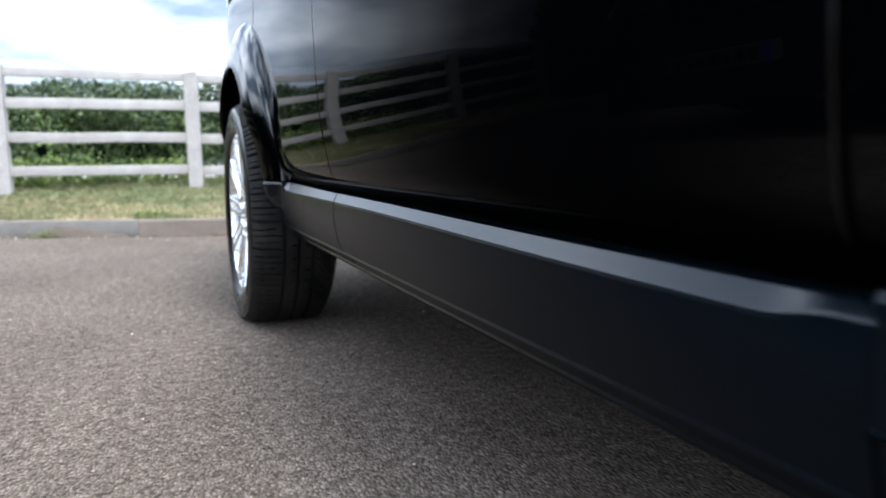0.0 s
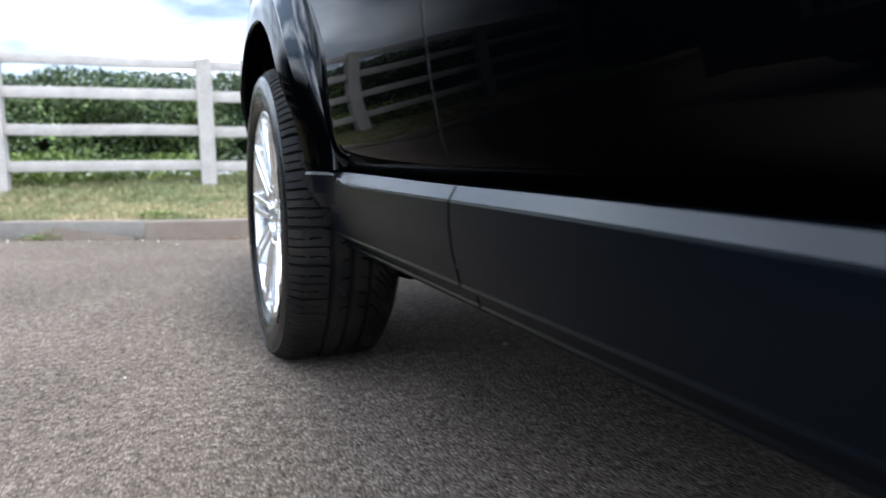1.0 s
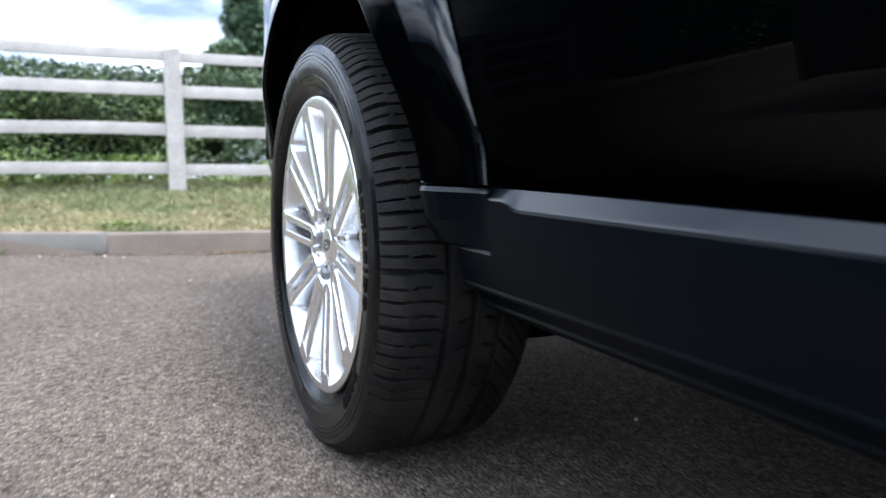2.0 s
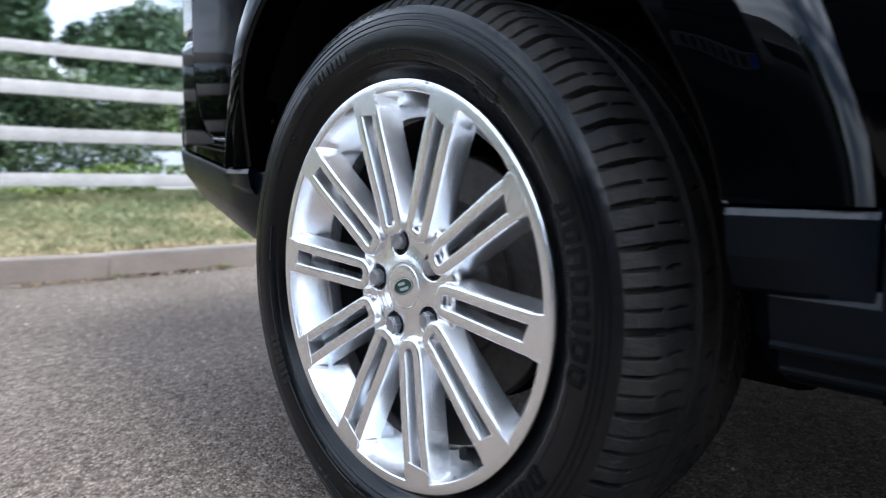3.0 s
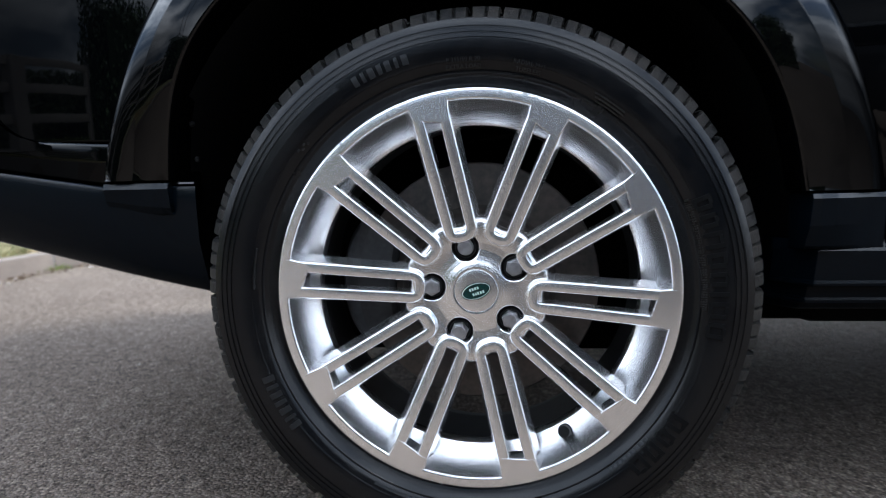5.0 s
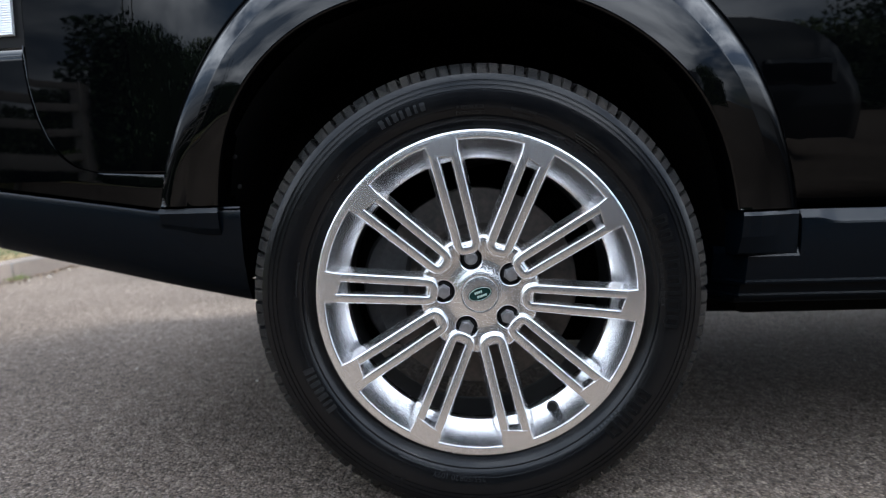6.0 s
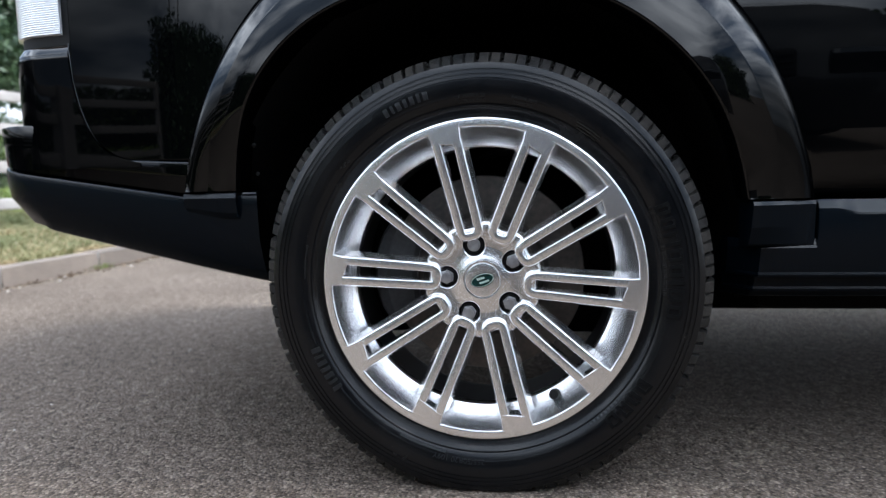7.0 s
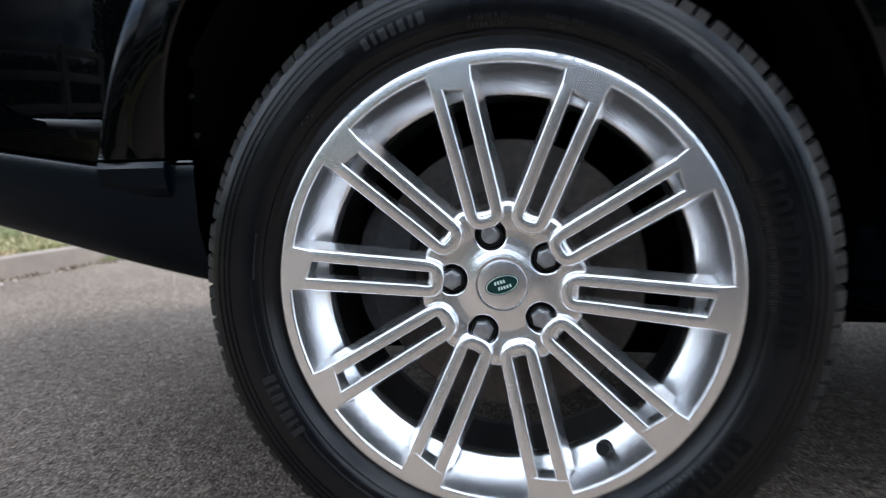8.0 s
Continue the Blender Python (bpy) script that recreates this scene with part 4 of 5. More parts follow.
    me.polygons.foreach_set("use_smooth", [True] * len(me.polygons))
    me.update()
    me.set_sharp_from_angle(angle=radians(35))
    return me


def sidewall_u(r):
    """How far the sidewall stands out at radius r."""
    pts = [(0.268, 0.0105), (0.274, 0.0130), (0.282, 0.0215), (0.289, 0.0278), (0.295, 0.0310), (0.305, 0.0335), (0.315, 0.0345), (0.325, 0.0340), (0.335, 0.0318), (0.342, 0.0305), (0.35, 0.0265)]
    for (a, ua), (b2, ub) in zip(pts, pts[1:]):
        if r <= b2:
            return ua + (ub - ua) * max(0, r - a) / (b2 - a)
    return 0.0265


def wrap(verts2, r0, angle0, lift=0.0006):
    """Lays flat marks (along, up) on the sidewall: angle in degrees from the top, turning to the front."""
    out = []
    for x, y, dz in verts2:
        r = r0 + y
        a = radians(angle0) + x / r0
        out.append((-(sidewall_u(r) + lift + dz), -r * math.sin(a), r * math.cos(a)))
    return out


def marks(name, bars, mat, depth=0.0006):
    """Raised bars on the sidewall, bent to its round: (angle, radius, length, height)."""
    verts, faces = [], []
    for ang, r, length, h in bars:
        n, m = max(2, int(length / 0.006) + 1), max(2, int(h / 0.0035) + 1)
        b = len(verts)
        for i in range(-1, n + 1):
            for j in range(-1, m + 1):
                x = -length / 2 + length * min(n - 1, max(0, i)) / (n - 1)
                y = -h / 2 + h * min(m - 1, max(0, j)) / (m - 1)
                foot = i in (-1, n) or j in (-1, m)
                verts += wrap([(x, y, 0)], r, -ang, -0.0006 if foot else depth)
        k = m + 2
        for i in range(n + 1):
            for j in range(m + 1):
                q = b + i * k + j
                faces.append((q, q + 1, q + k + 1, q + k))
    return mesh_of(name, verts, faces, mat, False)


def words(text, size):
    """Flat outlines of built-in letters as vertices and faces."""
    cu = bpy.data.curves.new("words", "FONT")
    cu.body, cu.size, cu.align_x = text, size, "CENTER"
    cu.resolution_u = 3
    tmp = new("words_tmp", cu)
    me = bpy.data.meshes.new_from_object(tmp.evaluated_get(bpy.context.evaluated_depsgraph_get()))
    vs = [tuple(v.co) for v in me.vertices]
    fs = [tuple(p.vertices) for p in me.polygons]
    bpy.data.objects.remove(tmp)
    bpy.data.curves.remove(cu)
    bpy.data.meshes.remove(me)
    return vs, fs


def size_lettering():
    verts, faces = [], []
    for text, ang, r, size in (("P 255/50 R 20", 2.0, 0.3000, 0.0075), ("EXTRA LOAD", 2.0, 0.2915, 0.0075), ("RADIAL M+S", -14.0, 0.3000, 0.0075), ("TUBELESS", -14.0, 0.2915, 0.0075),
                               ("255/50R20 109Y", 172.0, 0.301, 0.0130)):
        vs, fs = words(text, size)
        b = len(verts)
        verts += wrap([(x, y - size * 0.35, 0) for x, y, z in vs], r, -ang, 0.0008)
        faces += [tuple(b + k for k in f) for f in fs]
    return mesh_of("sidewall_lettering", verts, faces, M_LETTER, False)


def make_wheel(at, turned):
    rim_v, rim_f = revolve([(0.2590, 0.004), (0.2640, 0.0120), (0.2662, 0.0170), (0.2664, 0.0190), (0.2660, 0.0205), (0.2648, 0.0214), (0.2634, 0.02185), (0.2628, 0.0219), (0.2545, 0.0222), (0.2538, 0.0221), (0.2524, 0.0215), (0.2514, 0.0200)]
                           + [(0.2514 - 0.13 * d - 9.0 * d * d, 0.0200 - d) for d in (0.004, 0.009, 0.014, 0.019, 0.024, 0.029, 0.034, 0.039, 0.044, 0.048)]
                           + [(0.2222, -0.0296), (0.2214, -0.0320), (0.2212, -0.0500)], 160)
    wheel = put("wheel", mesh_of("wheel", rim_v, rim_f, M_ALLOY, True, 22), car, "silver ten-double-spoke alloy wheel, lightly kerb-scuffed")
    wheel.matrix_basis = Matrix.Translation(at) @ (Matrix.Rotation(math.pi, 4, "Z") if turned else Matrix())
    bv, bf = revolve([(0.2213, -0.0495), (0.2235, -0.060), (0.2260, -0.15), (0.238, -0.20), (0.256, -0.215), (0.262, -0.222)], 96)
    put("barrel", mesh_of("barrel", bv, bf, M_BARREL), wheel, "near-black inner rim barrel")
    put("tyre", TYRE, wheel, "black road tyre with raised sidewall marks")
    for k in range(10):
        s = put("spoke", SPOKE, wheel)
        s.matrix_basis = Matrix.Rotation(-radians(ROT0 + 36 * k), 4, "X")
    put("hub_face", HUBFACE, wheel)
    put("hub_cap", CAP, wheel, "silver centre cap with a green oval badge")
    for k in range(5):
        a = radians(ROT0 + 72 * k)
        b = put("wheel_bolt", BOLT0 if k == 0 else BOLT, wheel, "dark grey hexagonal wheel bolt")
        b.matrix_basis = Matrix.Translation((0, 0.06 * math.sin(a), 0.06 * math.cos(a))) @ Matrix.Rotation(radians(7 + 23 * k), 4, "X")
    put("brake_disc", DISC, wheel, "worn iron brake disc with a rusty centre")
    put("brake_caliper", CALIPER, wheel, "dull grey brake caliper")
    put("dust_shield", SHIELD, wheel, "matt black shield behind the brake disc")
    v = put("valve_cap", VALVE, wheel, "black valve cap")
    a = radians(211.0)
    v.matrix_basis = Matrix.Translation((0.010, 0.2285 * math.sin(a), 0.2285 * math.cos(a))) @ Matrix.Rotation(-a, 4, "X") @ Matrix.Rotation(radians(-18), 4, "Y")
    put("rim_scuff", SCUFF, wheel, "small kerb scrapes on the rim lip", kind="stuff")
    put("sidewall_lettering", LETTERS, wheel, "small raised lettering on the tyre", kind="stuff")
    put("sidewall_word", BIG_MARKS, wheel, "large matt black marks on the tyre", kind="stuff")
    put("sidewall_panel", PANELS, wheel, "smooth raised panels on the tyre", kind="stuff")
    put("sidewall_relief", MARKS, wheel, "raised rubber outlines and bars on the tyre", kind="stuff")
    return wheel


def scuff_mesh():
    """Short scraped nicks along the lip of the rim."""
    r = random.Random(4)
    verts, faces = [], []
    for k in range(22):
        a0 = radians(r.choice((-6, -14, -17, -24, 40, 168)) + r.uniform(-4, 4))
        length, rad = r.uniform(0.002, 0.007), r.uniform(0.2636, 0.2658)
        w = r.uniform(0.0003, 0.0009)
        b = len(verts)
        for i in range(4):
            a = a0 + length / rad * (i / 3 - 0.5)
            taper = (0.3, 1, 0.8, 0.2)[i]
            for dr in (-w * taper, w * taper):
                rr = rad + dr + r.uniform(-0.0002, 0.0002)
                u = 0.02205 if rr < 0.2640 else 0.02205 - 0.55 * (rr - 0.2640)
                verts.append((-u, rr * math.sin(a), rr * math.cos(a)))
        faces += [(b + 2 * i, b + 2 * i + 1, b + 2 * i + 3, b + 2 * i + 2) for i in range(3)]
    return mesh_of("rim_scuff", verts, faces, M_SCUFF, False)


SCUFF = scuff_mesh()
TYRE, SPOKE, HUBFACE = tyre_mesh(), alloy_spoke(), hub_face()
LETTERS = size_lettering()


def bar_word(ang, r, n, w, h, step):
    """A word as a row of plain bars of uneven width."""
    return [(ang + math.degrees((i - (n - 1) / 2) * step / r), r, w * (0.95, 0.55, 0.85, 0.7)[i % 4], h) for i in range(n)]


def mark_word(ang, r, widths, h, gap):
    """A large word as heavy open boxes of uneven width, cut in the middle; returns (angle, radius, length, height)."""
    out, x = [], -(sum(widths) + gap * (len(widths) - 1)) / 2
    for i, w in enumerate(widths):
        a, s = ang - math.degrees((x + w / 2) / r), min(w / 2.6, 0.0056)
        x += w + gap
        if w < 0.010:
            out.append((a, r, w * 0.75, h))
            continue
        da = math.degrees((w - s) / 2 / r)
        out += [(a + da, r, s, h * (0.82 if i % 3 == 1 else 1)), (a - da, r, s, h * (0.82 if i % 3 < 2 else 1))]
        out.append((a, r + h / 2 - s * 0.4, w - 2 * s, s * 0.8))
        if i % 3 != 2:
            out.append((a, r - h / 2 + s * 0.4, w - 2 * s, s * 0.8))
    return out


BIG_MARKS = marks("sidewall_word", mark_word(-83.5, 0.306, (0.0175, 0.0175, 0.021, 0.019, 0.018, 0.008, 0.021, 0.020), 0.0235, 0.0058)
                  + mark_word(-130, 0.306, (0.019, 0.017, 0.018, 0.021), 0.0235, 0.006), M_MATTMARK, 0.0010)
MARKS = marks("sidewall_relief",
              [(-66 - 0.62 * i, 0.2865 + 0.0026 * row, 0.0011 + 0.0012 * ((i * 7 + row * 3) % 3 == 0), 0.0017) for i in range(46) for row in range(3) if (i * 5 + row * 11) % 9]
              + bar_word(22, 0.3125, 7, 0.0085, 0.013, 0.0115) + bar_word(119, 0.303, 7, 0.0085, 0.016, 0.0120)
              + [(-32 - 0.55 * i, 0.296 - 0.004 * (i % 3), 0.010, 0.0016) for i in range(14)]
              + [(50 - 1.0 * i, 0.296 - 0.003 * (i % 2), 0.004, 0.0022) for i in range(4)]
              + [(-143 + 1.5 * i, 0.290, 0.004, 0.003) for i in range(9)]
              + [(78 + 0.6 * i, 0.2955, 0.0035, 0.0012 + 0.0016 * (i % 4 == 0)) for i in range(18)] + [(152 + 1.0 * i, 0.2925, 0.0045, 0.0030) for i in range(16)], M_LETTER, 0.0007)
PANELS = marks("sidewall_panel", [(47.6, 0.3120, 0.162, 0.0230), (-45.8, 0.3120, 0.073, 0.0230)], M_RUBBER, 0.0007)


def cap_mesh():
    v, f = revolve([(0.0001, -0.0002), (0.022, -0.0003), (0.0272, -0.0006), (0.0287, -0.0010), (0.0294, -0.0019), (0.0294, -0.006)], 64)
    mats = [0] * len(f)

    def oval(ry, rz, u, slot, tilt, cy=0, cz=0, n=32):
        c, s = math.cos(tilt), math.sin(tilt)
        b = len(v)
        for uu in (u - 0.0009, u):
            for i in range(n):
                a = 2 * math.pi * i / n
                p, q = cy + ry * math.cos(a), cz + rz * math.sin(a)
                v.append((-uu, p * c - q * s, p * s + q * c))
        f.append(tuple(range(b + n, b + 2 * n)))
        mats.append(slot)
        for i in range(n):
            j = (i + 1) % n
            f.append((b + i, b + j, b + n + j, b + n + i))
            mats.append(slot)
    tilt = radians(-18)
    oval(0.0202, 0.0112, 0.0002, 1, tilt)
    oval(0.0194, 0.0104, 0.0004, 3, tilt)
    oval(0.0184, 0.0095, 0.0007, 2, tilt)
    # plain bars where the badge is lettered
    c, sn = math.cos(tilt), math.sin(tilt)
    for row, off, widths in ((0.0034, 0.0020, (0.0019, 0.0024, 0.0022, 0.0023)), (-0.0036, -0.0022, (0.0021, 0.0024, 0.0022, 0.0018, 0.0021))):
        x = off - (sum(widths) + 0.0013 * (len(widths) - 1)) / 2
        for w in widths:
            k = len(v)
            for uu in (0.0003, 0.0009):
                for p, q in ((x, row - 0.0019), (x + w, row - 0.0019), (x + w, row + 0.0019), (x, row + 0.0019)):
                    v.append((-uu, p * c - q * sn, p * sn + q * c))
            f.append((k + 4, k + 5, k + 6, k + 7))
            f.extend((k + i, k + (i + 1) % 4, k + 4 + (i + 1) % 4, k + 4 + i) for i in range(4))
            mats.extend([3] * 5)
            x += w + 0.0013
    me = mesh_of("hub_cap", v, f, [M_ALLOY, M_DARK, M_GREEN, M_PALE], True, 30)
    me.polygons.foreach_set("material_index", mats)
    return me


def bolt_mesh(domed):
    bm = bmesh.new()
    cyl(bm, 0.0172, 0.0172, 0.004, Matrix.Translation((0.017, 0, 0)) @ AXLE, 28, mi=1)
    cyl(bm, 0.0148, 0.0135, 0.006, Matrix.Translation((0.0105, 0, 0)) @ AXLE, 28, mi=1, bevel=0.001)
    if domed:
        cyl(bm, 0.0112, 0.0098, 0.011, Matrix.Translation((0.0035, 0, 0)) @ AXLE, 28, bevel=0.002)
    else:
        cyl(bm, 0.0124, 0.0116, 0.013, Matrix.Translation((0.0040, 0, 0)) @ AXLE, 6, bevel=0.0014)
        cyl(bm, 0.0085, 0.0078, 0.002, Matrix.Translation((-0.0030, 0, 0)) @ AXLE, 28)
    bmesh.ops.recalc_face_normals(bm, faces=bm.faces)
    me = bpy.data.meshes.new("wheel_bolt")
    bm.to_mesh(me)
    bm.free()
    me.materials.append(M_BOLT)
    me.materials.append(M_DARK)
    return me


def disc_mesh():
    v, f = revolve([(0.174, -0.112), (0.174, -0.090), (0.172, -0.088), (0.112, -0.088), (0.109, -0.090), (0.104, -0.091), (0.100, -0.084), (0.096, -0.068), (0.092, -0.066), (0.0, -0.066)], 96)
    me = mesh_of("brake_disc", v, f, [M_DISC, M_HAT], True, 30)
    me.polygons.foreach_set("material_index", [0 if (k % 9) < 4 else 1 for k in range(len(f))])
    return me


def caliper_mesh():
    bm = bmesh.new()
    n = 15
    rings = []
    for i in range(n):
        a = radians(58 + 60 * i / (n - 1))
        pinch = 0.012 * (abs(i - 7) / 7) ** 4
        rings.append([bm.verts.new((x, r * math.sin(a), r * math.cos(a))) for x, r in
                      ((0.072, 0.122 + pinch), (0.066, 0.130 + pinch), (0.066, 0.176), (0.074, 0.196 - pinch), (0.090, 0.202 - pinch), (0.125, 0.202 - pinch), (0.125, 0.122 + pinch))])
    for p, q in zip(rings, rings[1:]):
        for k in range(7):
            bm.faces.new((p[k], p[(k + 1) % 7], q[(k + 1) % 7], q[k]))
    bm.faces.new(rings[0])
    bm.faces.new(rings[-1][::-1])
    bmesh.ops.recalc_face_normals(bm, faces=bm.faces)
    me = bpy.data.meshes.new("brake_caliper")
    bm.to_mesh(me)
    bm.free()
    me.materials.append(M_CALIPER)
    return me


SHIELD = mesh_of("dust_shield", *revolve([(0.176, -0.150), (0.174, -0.128), (0.165, -0.124), (0.0, -0.124)], 64), M_LINER)
CAP, BOLT, BOLT0, DISC, CALIPER = cap_mesh(), bolt_mesh(False), bolt_mesh(True), disc_mesh(), caliper_mesh()
bm = bmesh.new()
cyl(bm, 0.0088, 0.0080, 0.022, AXLE, 18, bevel=0.0015)
cyl(bm, 0.0100, 0.0100, 0.006, Matrix.Translation((0.010, 0, 0)) @ AXLE, 14)
bmesh.ops.recalc_face_normals(bm, faces=bm.faces)
VALVE = bpy.data.meshes.new("valve_cap")
bm.to_mesh(VALVE)
bm.free()
VALVE.materials.append(M_DARK)
make_wheel((0, HUB_Y, HUB_Z), False)
make_wheel((0, FRONT_Y, HUB_Z), False)
make_wheel((2 * MID, HUB_Y, HUB_Z), True)
make_wheel((2 * MID, FRONT_Y, HUB_Z), True)


# running gear under the car
for name, label, lo, hi, rad in (("hub_carrier", "dark cast hub carrier", (0.26, -0.26, 0.20), (0.46, 0.26, 0.56), 0.03),
                                 ("trailing_arm", "dark trailing suspension arm", (0.25, -0.42, 0.25), (0.40, 0.10, 0.33), 0.02),
                                 ("cross_arm", "dark lateral suspension arm", (0.30, 0.10, 0.27), (0.95, 0.20, 0.36), 0.02)):
    bm = bmesh.new()
    box(bm, lo, hi, rad)
    part(name, bm, M_LINER, car, label, smooth=True, sharp=40)


def spring_fn(i, j):
    a, b2 = 2 * math.pi * 5.5 * i / 219, 2 * math.pi * j / 8
    r = 0.058 + 0.0075 * math.cos(b2)
    return (0.36 + r * math.cos(a), -0.03 + r * math.sin(a), 0.42 + 0.34 * i / 219 + 0.0075 * math.sin(b2))


put("coil_spring", mesh_of("coil_spring", *grid(spring_fn, 220, 9), M_CALIPER), car, "grey suspension coil spring")
bm = bmesh.new()
box(bm, (0.34, -1.75, 0.25), (2 * MID - 0.34, -0.50, 0.42), 0.04)
part("fuel_tank", bm, M_LINER, car, "matt black underbody tank", smooth=True, sharp=40)
bm = bmesh.new()
box(bm, (0.40, 0.30, 0.36), (2 * MID - 0.40, 0.92, 0.50), 0.05)
part("silencer", bm, M_LINER, car, "dark exhaust silencer box", smooth=True, sharp=40)


# ---- the dark car parked opposite ----
other = thing("parked_car", "tall black off-road car parked nose-on alongside", "car")
other_m = pose(-1.70, -0.60, 0, 0, 0, 90)


def other_part(name, bm, mat, label="", **k):
    ob = part(name, bm, mat, other, label, **k)
    return ob


other.matrix_basis = other_m


def other_hull(i, j):
    """Car along local -y (nose) to +y (tail), with rounded sections."""
    y = (0.0, 0.05, 0.20, 0.75, 1.15, 1.35, 1.9, 2.6, 3.6, 4.5, 4.65, 4.72)[i]
    top = (1.02, 1.16, 1.21, 1.25, 1.28, 1.34, 1.76, 1.84, 1.82, 1.76, 1.10, 0.95)[i]
    low = (0.24, 0.21, 0.20, 0.22, 0.24, 0.26, 0.26, 0.26, 0.26, 0.28, 0.32, 0.40)[i]
    half = (0.98, 1.05, 1.08, 1.08, 1.07, 1.06, 1.05, 1.05, 1.05, 1.04, 1.00, 0.94)[i]
    a = math.pi * j / 16
    c, s = math.cos(a), math.sin(a)
    waist = 1.10
    x = half * (abs(c) ** 0.35) * (1 if c > 0 else -1)
    z = low + (top - low) * s ** 0.55
    if z > waist:
        x *= 1 - 0.22 * (z - waist) / 0.7
    return (x, y, z)


ov, of = grid(other_hull, 12, 17)
of.append(tuple(range(17)))
put("body", mesh_of("parked_body", ov, of, M_OTHER, True, 50), other, "glossy black body")
for sx in (-0.84, 0.84):
    for sy in (0.88, 3.72):
        bm = bmesh.new()
        cyl(bm, 0.36, 0.36, 0.24, Matrix.Translation((sx, sy, 0.36)) @ AXLE, 32, bevel=0.03)
        other_part("tyre", bm, M_RUBBER)
for sx in (-0.76, 0.76):
    bm = bmesh.new()
    box(bm, (sx - 0.15, -0.02, 0.76), (sx + 0.15, 0.14, 0.93), 0.03)
    other_part("headlamp", bm, M_GLASS, "smoked headlamp")
bm = bmesh.new()
box(bm, (-0.48, -0.035, 0.74), (0.48, 0.05, 0.93), 0.02)
other_part("grille", bm, M_DARK, "black mesh grille")
for k in range(4):
    bm = bmesh.new()
    box(bm, (-0.46, -0.045, 0.765 + 0.042 * k), (0.46, -0.032, 0.775 + 0.042 * k), 0.002)
    other_part("grille_slat", bm, M_OTHER)
bm = bmesh.new()
box(bm, (-0.06, -0.060, 0.45), (0.46, -0.010, 0.56), 0.003)
box(bm, (-0.055, -0.0625, 0.455), (-0.015, -0.059, 0.555), 0.0, mi=1)
for k in range(7):
    box(bm, (0.005 + 0.062 * k, -0.0625, 0.47), (0.04 + 0.062 * k, -0.059, 0.54), 0.0, mi=2)
other_part("number_plate", bm, [M_PLATE, M_BLUE, M_DARK], "white number plate, painted dim, with dark bars")
bm = bmesh.new()
gw = [bm.verts.new(p) for p in ((-0.72, 1.33, 1.23), (0.72, 1.33, 1.23), (0.62, 1.86, 1.70), (-0.62, 1.86, 1.70))]
bmesh.ops.solidify(bm, geom=[bm.faces.new(gw)], thickness=0.02)
other_part("windscreen", bm, M_GLASS, "dark windscreen")


# ---- cars far beyond the hedge ----
def far_car(name, label, m, paint):
    """A small parked car: body, side windows, tyres."""
    c = thing(name, label, "car", "cars beyond the hedge")
    c.matrix_basis = m
    put("body", mesh_of("body", ov, of, paint, True, 50), c)
    for sx in (-0.93, 0.87):
        bm = bmesh.new()
        box(bm, (sx, 1.6, 1.14), (sx + 0.06, 4.2, 1.55), 0.02)
        part("side_window", bm, M_GLASS, c, "dark window")
    for sx in (-0.86, 0.86):
        for sy in (0.88, 3.72):
            bm = bmesh.new()
            cyl(bm, 0.34, 0.34, 0.22, Matrix.Translation((sx, sy, 0.34)) @ AXLE, 24, bevel=0.03)
            part("tyre", bm, M_RUBBER, c)


far_car("distant_car", "pale blue-white car parked beyond the hedge", pose(1.6, 11.6, 0.2, 0, 0, -82) @ Matrix.Scale(0.86, 4), M_WHITECAR)
far_car("distant_car", "red car parked beyond the hedge", pose(4.3, 9.2, 0.2, 0, 0, -70) @ Matrix.Scale(0.86, 4), M_REDCAR)


# ---- planting ----
rng = np.random.default_rng(5)


def hedge_points(x0, x1, y0, y1, z0, top, n, seed):
    """Points crowded near the uneven faces of a long hedge."""
    r = np.random.default_rng(seed)
    x, t = r.uniform(x0, x1, n), r.uniform(0, 1, n)
    z = z0 + (top - z0) * r.uniform(0, 1, n) ** 0.9
    y = y0 + (y1 - y0) * r.uniform(0, 1, n) ** 2
    out = np.array([noise.noise(Vector((a * 1.6, b * 2.4, seed))) for a, b in zip(x, z)])
    hi = np.array([noise.noise(Vector((a * 0.9, 7.0, seed))) + 0.5 * noise.noise(Vector((a * 3.1, 3.0, seed))) for a in x])
    y = y + 0.28 * out
    gap = np.array([noise.noise(Vector((a * 1.3, 0.2, 5.0))) for a in x])
    low = np.where(x > 0.9, -0.26, -0.45)
    keep = (z < top + 0.22 * hi) & ((out > low) | (z > 0.68)) & ((z > 0.46) | (x < 0.9) | (gap > -0.05))
    return np.stack([x, y, z], 1)[keep]


HEDGE_Y = 5.75
hp = hedge_points(-7.5, 9.0, HEDGE_Y, HEDGE_Y + 0.9, 0.34, 1.36, 170000, 2)


